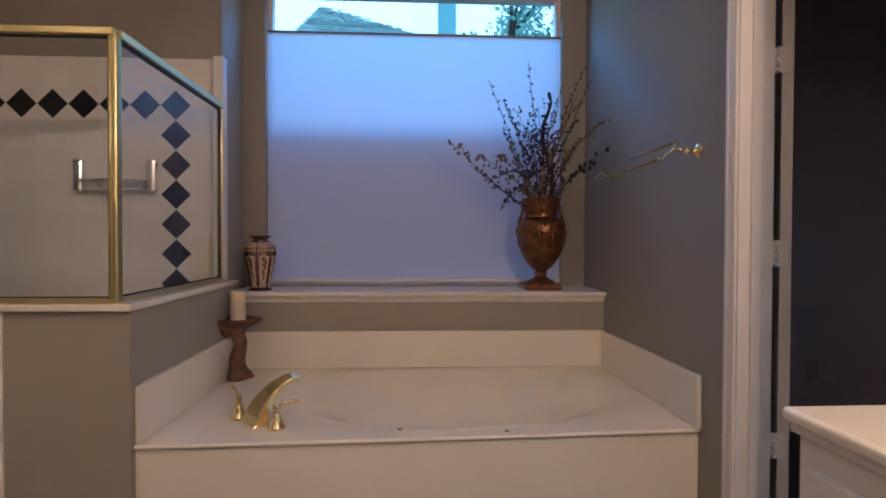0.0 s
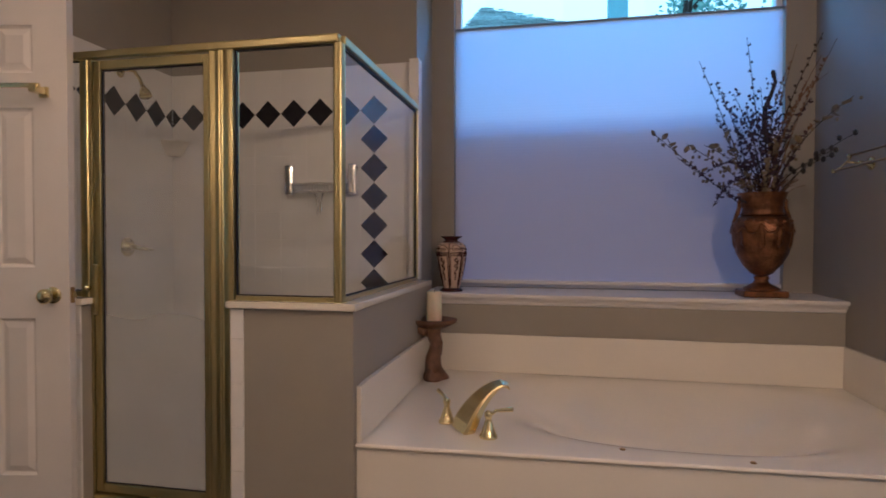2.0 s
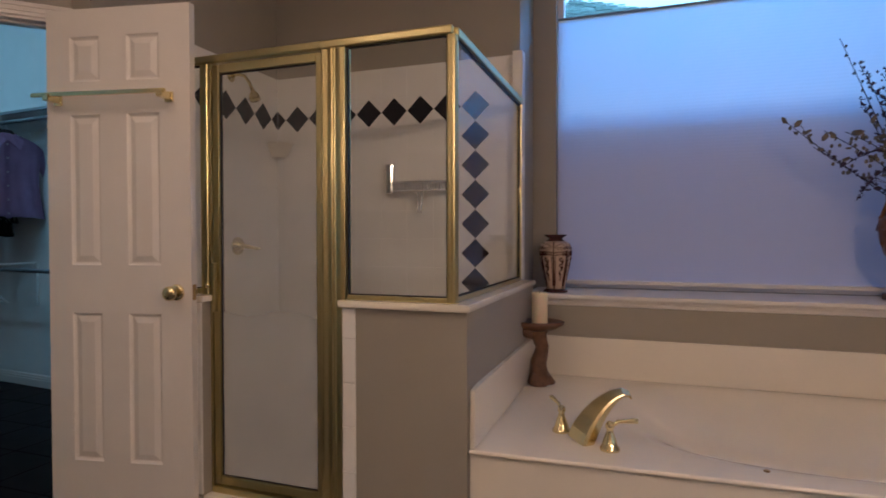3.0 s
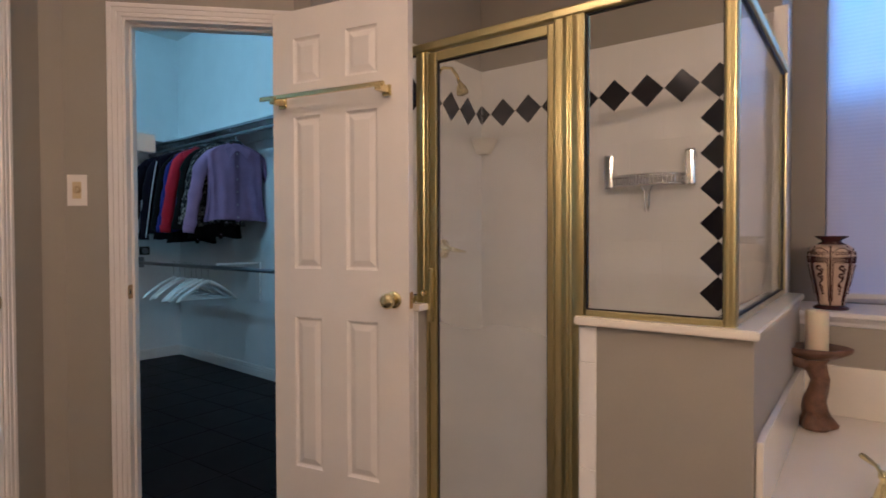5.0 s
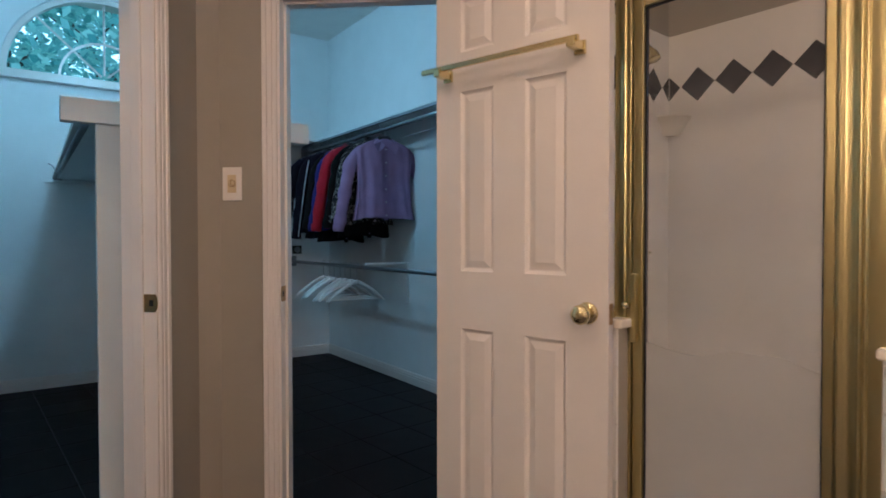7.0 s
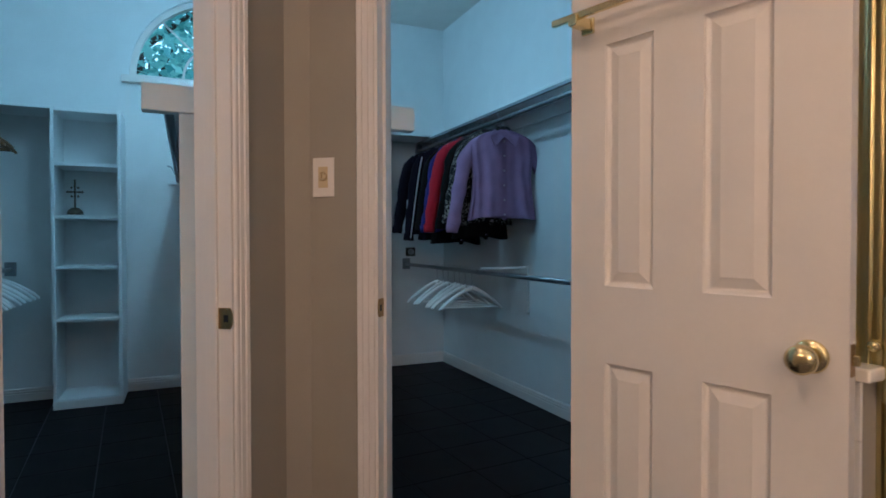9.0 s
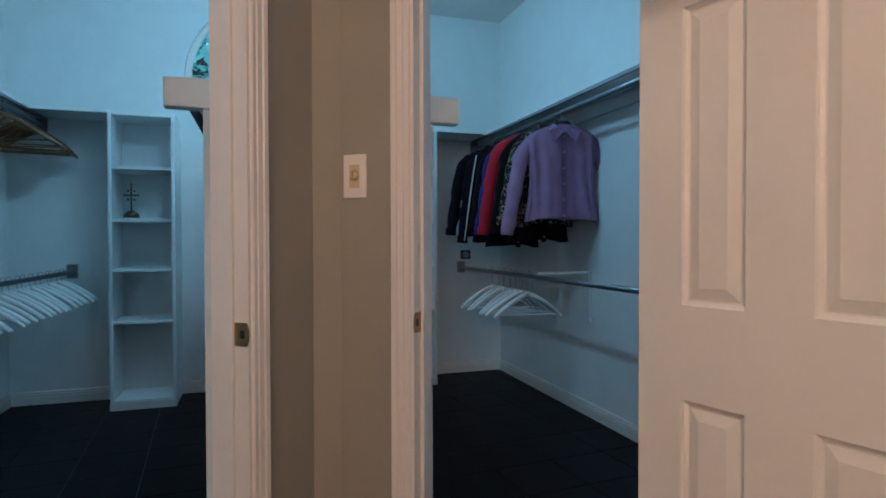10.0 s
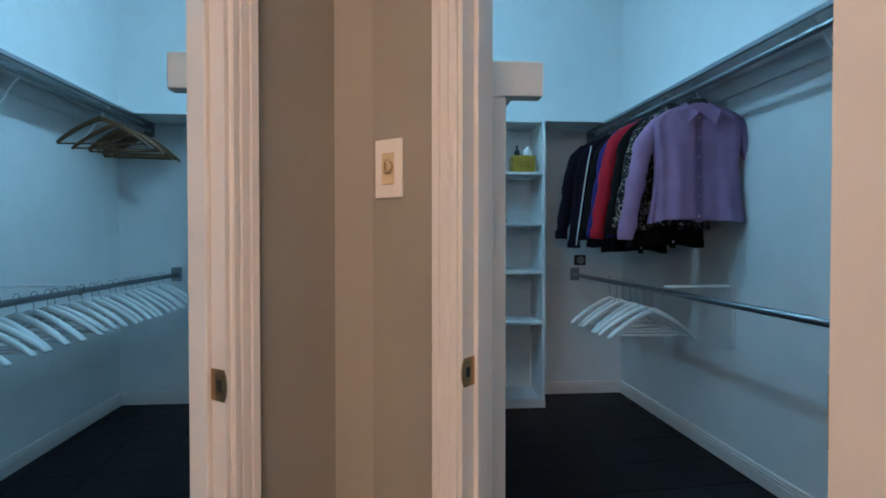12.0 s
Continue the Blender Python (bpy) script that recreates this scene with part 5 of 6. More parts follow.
for tip, kind, bend in STEMS:
    tip = Vector(tip)
    base = Vector((r.uniform(-0.05, 0.05), r.uniform(-0.04, 0.04), -0.06))
    pts = []
    for i in range(9):
        u = i / 8
        p = base.lerp(tip, u)
        p.z += bend * math.sin(math.pi * u) * 2 if kind != "droop" else 0.16 * math.sin(math.pi * u)
        p.x -= 0.3 * tip.x * math.sin(math.pi * u) * 0.35
        if kind == "curly":
            p.x += 0.030 * math.sin(9 * u)
            p.y += 0.015 * math.cos(9 * u)
        pts.append(p)
    thick = {"curly": 0.016, "grass": 0.0025, "bud": 0.0035}.get(kind, 0.003)
    st = part("stem", tube(bmesh.new(), pts, [thick * (1 - 0.5 * i / 8) for i in range(9)], 6), GRASS if kind == "grass" else TWIG, bouquet)
    bm = bmesh.new()
    lm = LEAFD
    along = lambda u: pts[min(7, int(u * 8))].lerp(pts[min(8, int(u * 8) + 1)], u * 8 - int(u * 8))
    if kind == "bud":
        for k in range(17):
            u = 0.30 + 0.70 * k / 17
            d = Vector((0.008 * (-1) ** k, r.uniform(-0.005, 0.005), 0.004))
            bud(bm, along(min(u, 0.999)) + d, 0.0062)
        lm = TWIG
    elif kind in ("sprig", "droop"):
        for k in range(64):
            u = r.uniform(0.25, 0.999)
            leaf(bm, along(u), (r.uniform(-1, 1), r.uniform(-1, 1), r.uniform(-0.2, 1)), r.uniform(0.012, 0.030), r)
    elif kind == "cluster":
        for k in range(60):
            u = r.uniform(0.5, 0.999)
            q = along(u) + Vector((r.uniform(-0.07, 0.07), r.uniform(-0.05, 0.05), r.uniform(-0.05, 0.08)))
            bud(bm, q, r.uniform(0.004, 0.008))
    elif kind == "leafy":
        lm = LEAFY
        for k in range(11):
            u = r.uniform(0.3, 0.999)
            leaf(bm, along(u), (r.uniform(-1, 1), r.uniform(-1, 0.5), r.uniform(-0.5, 1)), r.uniform(0.03, 0.06), r)
        for k in range(12):
            bud(bm, along(r.uniform(0.4, 0.99)) + Vector((r.uniform(-0.03, 0.03), r.uniform(-0.03, 0.03), r.uniform(-0.03, 0.03))), 0.008)
    elif kind == "pods":
        lm = RUBBER
        for k in range(5):
            bud(bm, along(0.55 + 0.11 * k) + Vector((r.uniform(-0.015, 0.015), 0, r.uniform(-0.01, 0.02))), 0.012)
    elif kind == "grass":
        lm = GRASS
        for k in range(26):
            u = r.uniform(0.35, 0.9)
            leaf(bm, along(u), (r.uniform(-0.5, 0.5), r.uniform(-0.4, 0.4), 1), 0.022, r)
    else:
        for k in range(10):
            bud(bm, along(r.uniform(0.5, 0.999)), 0.012)
        lm = TWIG
    part("leaves", bm, lm, bouquet)
bm = bmesh.new()
for k in range(90):     # straw packing in the mouth
    a, q = r.uniform(0, 6.28), r.uniform(0.02, 0.085)
    p = Vector((q * math.cos(a), q * math.sin(a), 0.02))
    d = Vector((math.cos(a) * 0.5 + r.uniform(-0.4, 0.4), math.sin(a) * 0.5 + r.uniform(-0.4, 0.4), r.uniform(0.3, 1.3))).normalized()
    tube(bm, [p, p + d * r.uniform(0.05, 0.13), p + d * 0.14 + Vector((0, 0, -0.02))], 0.0013, 4)
part("straw", bm, GRASS, bouquet)

# painted vase
CREAM = mat("cream_glaze", (0.52, 0.38, 0.27), 0.3, var=0.08, scale=20)
MAROON = mat("dark_maroon_glaze", (0.05, 0.014, 0.014), 0.25, var=0.15, scale=20)
vase = thing("vase", "cream lobed vase painted with dark maroon scrolls", "vase", (-0.895, 3.48, 0.8585), turn=30)


def lobes(a, z):
    return 1 + 0.085 * abs(math.sin(3 * a)) ** 0.6 - 0.02


VP = [(0.046, 0.018), (0.048, 0.03), (0.054, 0.07), (0.067, 0.13), (0.078, 0.19), (0.082, 0.235), (0.076, 0.262), (0.055, 0.280)]
part("body", lathe(bmesh.new(), VP, 60, squash=lobes), CREAM, vase, smooth=True)
part("foot", lathe(bmesh.new(), [(0.066, 0), (0.067, 0.006), (0.050, 0.0178)], 30), MAROON, vase, smooth=True)
part("neck", lathe(bmesh.new(), [(0.055, 0.2803), (0.036, 0.292), (0.038, 0.298), (0.062, 0.313), (0.062, 0.317), (0.048, 0.317), (0.030, 0.300)], 30), MAROON, vase, smooth=True)


def vase_r(z):
    for (r0, z0), (r1, z1) in zip(VP, VP[1:]):
        if z0 <= z <= z1:
            return r0 + (r1 - r0) * (z - z0) / (z1 - z0)
    return 0.06


def on_vase(a, z, off=0.001):
    q = vase_r(z) * lobes(a, z) + off
    return (q * math.cos(a), q * math.sin(a), z)


for k in range(6):
    a0 = k * math.pi / 3
    bm = tube(bmesh.new(), [on_vase(a0, z) for z in (0.02, 0.06, 0.10, 0.14, 0.18, 0.22, 0.25, 0.272)], 0.0042, 6)
    part("rib", bm, MAROON, vase, smooth=True)
    c = a0 + math.pi / 6
    bm = bmesh.new()
    # outline of the panel
    tube(bm, [on_vase(c - 0.40, z, 0.0006) for z in (0.035, 0.09, 0.15, 0.21, 0.25)] + [on_vase(c + 0.40 * (u * 2 - 1), 0.25 + 0.016 * math.sin(math.pi * u), 0.0006) for u in (0.2, 0.4, 0.6, 0.8)]
         + [on_vase(c + 0.40, z, 0.0006) for z in (0.25, 0.21, 0.15, 0.09, 0.035)], 0.0022, 5)
    # rings, then two rows of teeth
    for da in (-0.22, 0.0, 0.22):
        tube(bm, [on_vase(c + da + 0.075 * math.cos(2 * math.pi * i / 10), 0.243 + 0.0065 * math.sin(2 * math.pi * i / 10), 0.001) for i in range(11)], 0.0020, 5)
    for z0 in (0.222, 0.208):
        tube(bm, [on_vase(c + 0.34 * (i / 12 * 2 - 1), z0 + (0.006 if i % 2 else -0.006), 0.001) for i in range(13)], 0.0032, 5)
    # leafy scroll hanging down the panel
    for z0, w, hgt, th in ((0.172, 0.15, 0.020, 0.0038), (0.140, 0.13, 0.018, 0.0036), (0.105, 0.09, 0.016, 0.0030)):
        tube(bm, [on_vase(c + w * math.sin(2 * math.pi * u) * (1 - 0.3 * u), z0 + hgt * (u * 2 - 1), 0.001) for u in [i / 14 for i in range(15)]], th, 5)
        tube(bm, [on_vase(c + w * (0.9 + 0.35 * math.cos(5 * u)) * (1 if z0 > 0.12 else -1), z0 - 0.004 + 0.012 * math.sin(5 * u), 0.001) for u in [i / 8 for i in range(9)]], th * 0.6, 5)
    for z0 in (0.188, 0.082, 0.070):
        bmesh.ops.create_icosphere(bm, subdivisions=1, radius=0.0055, matrix=Matrix.Translation(on_vase(c + 0.04, z0)))
    part("scroll", bm, MAROON, vase)

# candle on its stand
WOODC = mat("carved_brown_resin", (0.13, 0.062, 0.032), 0.45, var=0.45, scale=26, fine=140, bump=0.4, depth=0.004)
WAX = mat("ivory_wax", (0.72, 0.60, 0.42), 0.45, var=0.05)
WAX.node_tree.nodes["Principled BSDF"].inputs["Subsurface Weight"].default_value = 0.2
cs = thing("candle_stand", "carved brown candle stand on the tub deck", "candle holder", (-0.925, 3.150, TD + 0.0005))


def gnarl(a, z):
    return 1 + 0.16 * math.sin(3 * a + 22 * z) + 0.05 * math.sin(5 * a - 31 * z)


part("base", lathe(bmesh.new(), [(0.066, 0), (0.068, 0.010), (0.058, 0.026), (0.046, 0.048), (0.040, 0.062)], 36, squash=gnarl), WOODC, cs, smooth=True)
# the stem is a swaying gnarled trunk with a burl and a side shoot under the dish
bm = tube(bmesh.new(), [(0.0, 0, 0.040), (-0.004, 0, 0.075), (-0.006, 0, 0.11), (0.006, 0.002, 0.15), (0.012, 0.0, 0.19), (0.0, -0.004, 0.225), (-0.006, 0, 0.255), (0.0, 0, 0.285)], [0.046, 0.043, 0.041, 0.034, 0.032, 0.036, 0.042, 0.052], 20)
for v in bm.verts:
    q = 1 + 0.09 * math.sin(4 * math.atan2(v.co.y, v.co.x) + 40 * v.co.z) + 0.05 * math.sin(90 * v.co.z + 7 * math.atan2(v.co.y, v.co.x))
    v.co.x, v.co.y = v.co.x * q, v.co.y * q
part("stem", bm, WOODC, cs, smooth=True)
part("burl", lathe(bmesh.new(), [(0.006, -0.034), (0.026, -0.022), (0.034, 0.0), (0.026, 0.020), (0.006, 0.030)], 20, pose(-0.058, -0.030, 0.262, 0, 24, 0) @ Matrix.Diagonal((1.5, 0.8, 0.85, 1)), squash=gnarl), WOODC, cs, smooth=True)
part("shoot", tube(bmesh.new(), [(-0.03, -0.01, 0.235), (-0.062, -0.026, 0.262), (-0.088, -0.028, 0.288), (-0.094, -0.020, 0.314)], [0.016, 0.020, 0.015, 0.009], 10), WOODC, cs, smooth=True)
part("dish", lathe(bmesh.new(), [(0.048, 0.270), (0.078, 0.283), (0.104, 0.300), (0.108, 0.314), (0.102, 0.318), (0.060, 0.300), (0.044, 0.298)], 36, squash=lambda a, z: 1 + 0.10 * math.sin(2 * a + 0.6) + 0.06 * math.sin(5 * a + 1)), WOODC, cs, smooth=True)
cd = thing("candle", "ivory pillar candle on the carved stand", "candle", (-0.925, 3.150, TD + 0.299))
part("wax", lathe(bmesh.new(), [(0.039, 0), (0.040, 0.004), (0.040, 0.158), (0.037, 0.163), (0.030, 0.158), (0.004, 0.156)], 32), WAX, cd, smooth=True)
part("wick", tube(bmesh.new(), [(0, 0, 0.156), (0.001, 0, 0.166), (0.003, 0, 0.172)], 0.0014, 6), RUBBER, cd)

# tub filler
fct = thing("tub_faucet", "polished brass tub faucet with two lever handles", "faucet", (-0.630, 2.40, TD))
ang = radians(20)
dirx, diry = math.cos(ang), math.sin(ang)
bm = bmesh.new()
rings = []
SP = [(-0.062, 0.000, 0.068, 0.030), (-0.040, 0.036, 0.062, 0.031), (-0.006, 0.078, 0.055, 0.028), (0.034, 0.116, 0.048, 0.023), (0.076, 0.146, 0.042, 0.018), (0.118, 0.167, 0.038, 0.013), (0.154, 0.176, 0.036, 0.010), (0.186, 0.172, 0.035, 0.007), (0.196, 0.158, 0.034, 0.005)]
SP = [tuple(p + (q - p) * f for p, q in zip(u, v)) for u, v in zip(SP, SP[1:]) for f in (0.0, 0.5)] + [SP[-1]]
SP = [(u * 0.72 + 0.022, z, w, h) for u, z, w, h in SP]
for i, (u, z, w, h) in enumerate(SP):
    j0, j1 = SP[max(i - 1, 0)], SP[min(i + 1, len(SP) - 1)]
    t = Vector((j1[0] - j0[0], 0, j1[1] - j0[1])).normalized()
    nrm = Vector((-t.z, 0, t.x))
    ring = []
    for a, b in ((-0.86, -0.9), (0.86, -0.9), (1, -0.25), (0.94, 0.05), (0.06, 0.97), (-0.06, 0.97), (-0.94, 0.05), (-1, -0.25)):
        lx, ly, lz = u + nrm.x * b * h * 1.4, a * w, z + nrm.z * b * h * 1.4
        ring.append(bm.verts.new((lx * dirx - ly * diry, lx * diry + ly * dirx, max(lz, 0.0005))))
    rings.append(ring)
for p, q in zip(rings, rings[1:]):
    for k in range(len(p)):
        bm.faces.new((p[k], p[(k + 1) % len(p)], q[(k + 1) % len(q)], q[k]))
bm.faces.new(rings[0]), bm.faces.new(rings[-1])
part("spout", bm, BRASS, fct, "broad ridged brass spout")
for px, py, la in ((-0.092, 0.066, 125), (0.093, -0.073, 3)):
    hb = part("valve", lathe(bmesh.new(), [(0.034, 0), (0.034, 0.008), (0.028, 0.014), (0.022, 0.035), (0.013, 0.060), (0.011, 0.072), (0.015, 0.078), (0.015, 0.090), (0.009, 0.098), (0.003, 0.100)], 28, pose(px, py, 0.0003)), BRASS, fct, smooth=True)
    c, s_ = math.cos(radians(la)), math.sin(radians(la))
    part("lever", tube(bmesh.new(), [(px + q * c, py + q * s_, 0.086 + lift) for q, lift in ((0, 0), (0.018, 0.006), (0.028, 0.016), (0.036, 0.016), (0.080, 0.022), (0.092, 0.022))], [0.007, 0.006, 0.007, 0.0065, 0.0095, 0.008], 12), BRASS, hb, smooth=True)

# double towel rail on the side wall
tr = thing("towel_rail", "brass double towel rail on the wall beside the tub", "towel rail")
RZ = 1.508
for y in (2.285, 3.165):
    rs = part("rosette", lathe(bmesh.new(), [(0.031, 0), (0.031, 0.005), (0.022, 0.010), (0.012, 0.014), (0.009, 0.036), (0.014, 0.042), (0.014, 0.050), (0.008, 0.056)], 24, pose(XR - 0.0005, y, RZ, 0, -90, 0)), BRASS, tr, smooth=True)
    # one C-shaped arm carries both bars
    part("curved_arm", tube(bmesh.new(), [(XR - 0.0975 + 0.0325 * math.cos(a_), y + 0.062 - 0.050 * math.sin(a_), 1.517 + 0.035 * math.cos(a_)) for a_ in [math.pi * i / 14 for i in range(15)]], 0.0045, 8), BRASS, rs, smooth=True)
    part("stalk", tube(bmesh.new(), [(XR - 0.050, y, RZ), (XR - 0.075, y + 0.004, RZ + 0.006), (XR - 0.096, y + 0.013, 1.517)], 0.005, 8), BRASS, rs, smooth=True)
    for dx_, z in ((0.065, 1.552), (0.130, 1.482)):
        part("finial", lathe(bmesh.new(), [(0.003, -0.012), (0.009, -0.006), (0.011, 0.0), (0.009, 0.006), (0.003, 0.012)], 14, pose(XR - dx_, y + 0.062, z, 90, 0, 0)), BRASS, rs, smooth=True)
for dx_, z in ((0.065, 1.552), (0.130, 1.482)):
    part("bar", tube(bmesh.new(), [(XR - dx_, 2.347, z), (XR - dx_, 3.227, z)], 0.0055, 10), BRASS_DULL, tr, smooth=True)

# outlet and baseboard in the dark room
op = thing("wall_outlet", "dark outlet plate on the dark wall", "outlet")
plum = mat("plum_plastic", (0.40, 0.26, 0.26), 0.45)
pl = part("plate", cube(2.378, 3.4235, 0.312, 2.448, 3.4295, 0.427, 0.002), plum, op)
for z in (0.345, 0.394):
    part("socket", cube(2.398, 3.4215, z - 0.015, 2.428, 3.4234, z + 0.015, 0.001), plum, pl)
baseboard([((3.9, 3.4295), (1.24, 3.4295))], DARKPAINT)

# lamps that light the bathroom; the ceiling cans are unseen additions
vl = thing("vanity_light", "brass bar lamp with lit round bulbs above the vanity", "lamp")
part("back_bar", cube(XR - 0.030, -0.85, 2.06, XR - 0.001, 0.75, 2.18, 0.006), BRASS, vl)
vb = thing("vanity_light", "brass bar lamp with lit round bulbs on the far wall", "lamp")
part("back_bar", cube(-2.45, -1.599, 2.06, -1.15, -1.575, 2.18, 0.006), BRASS, vb)
for x, y, z in BULBS2:
    part("socket", lathe(bmesh.new(), [(0.030, 0), (0.026, 0.022)], 20, pose(x, -1.5745, z, -90, 0, 0)), BRASS, vb)
for x, y, z in BULBS:
    sk = part("socket", lathe(bmesh.new(), [(0.030, 0), (0.026, 0.022)], 20, pose(XR - 0.0305, y, z, 0, -90, 0)), BRASS, vl)
for p in ADDED_CANS:
    dl = thing("downlight", "round white recessed ceiling lamp, unseen, added to brighten the bathroom", "lamp", (p[0], p[1], H), group="bathroom downlights")
    part("trim_ring", lathe(bmesh.new(), [(0.100, -0.001), (0.100, -0.006), (0.074, -0.012), (0.072, -0.006)], 28), PLATE, dl, smooth=True)

# ---------------------------------------------------------------- arched closet window
SPACE = TURNED
aw = thing("window_2", "white arched closet window with sunburst bars", "window", kind="structure")
GX = XB - 0.07


def arc_band(bm, r0, r1, x0, x1, n=28):
    rows = []
    for i in range(n + 1):
        a = math.pi * i / n
        rows.append([bm.verts.new((x, WCY - q * math.cos(a), WCZ + 0.03 + q * math.sin(a) * 0.955)) for x, q in ((x0, r0), (x1, r0), (x1, r1), (x0, r1))])
    for a, b in zip(rows, rows[1:]):
        for k in range(4):
            bm.faces.new((a[k], a[(k + 1) % 4], b[(k + 1) % 4], b[k]))
    bm.faces.new(rows[0]), bm.faces.new(rows[-1])
    return bm


part("frame", arc_band(bmesh.new(), WR - 0.045, WR - 0.001, GX - 0.03, GX + 0.035), TRIM, aw)
part("frame", cube(GX - 0.03, WCY - WR + 0.002, WCZ + 0.0005, GX + 0.035, WCY + WR - 0.002, WCZ + 0.0295, 0.002), TRIM, aw)
part("inner_arc", arc_band(bmesh.new(), 0.30, 0.318, GX - 0.010, GX + 0.010), TRIM, aw)
for a in (45, 90, 135):
    c, s_ = -math.cos(radians(a)), math.sin(radians(a))
    part("spoke", tube(bmesh.new(), [(GX, WCY + 0.03 * c, WCZ + 0.04 + 0.03 * s_), (GX, WCY + 0.65 * c, WCZ + 0.03 + 0.62 * s_)], 0.009, 6), TRIM, aw)
bm = bmesh.new()
yz_prism(bm, [(WCY - (WR - 0.02) * math.cos(math.pi * i / 24), WCZ + 0.02 + (WR - 0.04) * math.sin(math.pi * i / 24)) for i in range(25)], GX - 0.004, GX + 0.001)
g = part("pane", bm, PANE, aw)
g.visible_shadow = False
part("sill", cube(XB + 0.0005, WCY - WR - 0.05, WCZ - 0.055, XB + 0.05, WCY + WR + 0.05, WCZ - 0.001, 0.006), TRIM, aw)

SPACE = I4
# closet ceiling lamp
for x in (-5.15, -4.35):
    cl = thing("ceiling_light", "plain white ceiling lamp in the closet", "lamp", (x, 1.38, HC), group="closet lamps")
    part("canopy", lathe(bmesh.new(), [(0.075, -0.001), (0.075, -0.018), (0.030, -0.050), (0.028, -0.085)], 24), PLATE, cl, smooth=True)

# ---------------------------------------------------------------- outdoors
HAZE = bpy.data.materials.new("bright_hazy_sky")
HAZE.use_nodes = True
hz = HAZE.node_tree.nodes["Principled BSDF"]
hz.inputs["Base Color"].default_value = (0, 0, 0, 1)
hz.inputs["Emission Color"].default_value = (0.66, 0.90, 1.0, 1)
hz.inputs["Emission Strength"].default_value = 2.2
bm = bmesh.new()
ring = [(90 * math.cos(2 * math.pi * k / 48), 90 * math.sin(2 * math.pi * k / 48)) for k in range(48)]
lo_, hi_ = [bm.verts.new((x, y, -0.34)) for x, y in ring], [bm.verts.new((x, y, 90)) for x, y in ring]
for k in range(48):
    bm.faces.new((lo_[k], lo_[(k + 1) % 48], hi_[(k + 1) % 48], hi_[k]))
structure("backdrop", bm, HAZE, "bright hazy sky in the distance", "sky")

GRASSG = mat("lawn", (0.05, 0.09, 0.03), 0.9, var=0.3, scale=0.8)
gr = bmesh.new()
N_ = 8
vs = [[gr.verts.new((-2000 + 4000 * i / N_, -2000 + 4000 * j / N_, -0.35)) for j in range(N_ + 1)] for i in range(N_ + 1)]
for i in range(N_):
    for j in range(N_):
        gr.faces.new((vs[i][j], vs[i + 1][j], vs[i + 1][j + 1], vs[i][j + 1]))
structure("ground", gr, GRASSG, "green lawn round the house", "ground")

SIDING = mat("white_siding", (0.80, 0.82, 0.82), 0.6, var=0.04, scale=1.5)
SHINGLE = mat("grey_green_shingles", (0.46, 0.60, 0.60), 0.85, var=0.25, scale=12, per_object=0.25)
hs = thing("house", "white neighbouring house with a shingled hip roof", "house", (0, 0, -0.35))
rf = part("roof", prism(bmesh.new(), [(-3.4, 4.35), (-1.86, 6.15), (3.6, 4.35)], 0, 5.2, m=Matrix(((1, 0, 0, 0), (0, 0, 1, 12.1), (0, 1, 0, 0), (0, 0, 0, 1)))), SHINGLE, hs, "grey-green shingled roof")
part("wall", cube(-3.2, 11.0, 0, 3.4, 17.0, 4.34), SIDING, hs)
# shingle courses on the hip face turned to the window
apex, lo_l, lo_r = Vector((-1.86, 12.0, 6.22)), Vector((-2.52, 10.3, 4.62)), Vector((2.6, 10.3, 4.42))
bm = bmesh.new()
bm.faces.new([bm.verts.new(v) for v in (apex, lo_l, lo_r)])
bm.faces.new([bm.verts.new(v) for v in (apex + Vector((0, 1, -0.01)), lo_r + Vector((0, 4, 0)), lo_r)] + [bm.verts.new(apex)])
bm.faces.new([bm.verts.new(v) for v in (apex, apex + Vector((0, 1, -0.01)), lo_l + Vector((0, 4, 0)), lo_l)])
hip = part("hip_roof", bm, SHINGLE, hs)
rs = random.Random(3)
for k in range(22):
    u0, u1 = k / 22, (k + 1.25) / 22
    a, b = apex.lerp(lo_l, u0), apex.lerp(lo_r, u0)
    c, d = apex.lerp(lo_r, min(u1, 1)), apex.lerp(lo_l, min(u1, 1))
    n = Vector((0, -0.03, 0.045))
    n2 = Vector((0, -0.012, 0.015))
    m_ = max(2, int(2 + 30 * u1))
    bm = bmesh.new()
    for i in range(m_):
        f0, f1 = i / m_, (i + 0.93) / m_
        h = rs.uniform(0.7, 1.3)
        q = [a.lerp(b, f0) + n2, a.lerp(b, f1) + n2, d.lerp(c, f1) + n * h, d.lerp(c, f0) + n * h]
        w = [v - n * 0.5 for v in q[2:]]
        vv = [bm.verts.new(v) for v in q + w]
        bm.faces.new(vv[:4])
        bm.faces.new((vv[3], vv[2], vv[4], vv[5]))
    part("shingle_course", bm, SHINGLE, hip)

post = thing("porch_post", "pale blue square porch post outside the tub window", "post", (0.525, 9.0, -0.35))
POSTP = mat("pale_blue_post_paint", (0.30, 0.60, 0.66), 0.6, var=0.06)
part("shaft", cube(-0.135, -0.135, 0.12, 0.135, 0.135, 6.6, 0.012), POSTP, post)
part("plinth", cube(-0.17, -0.17, 0, 0.17, 0.17, 0.1195, 0.012), POSTP, post)
part("capital", cube(-0.18, -0.18, 6.6005, 0.18, 0.18, 6.75, 0.012), POSTP, post)

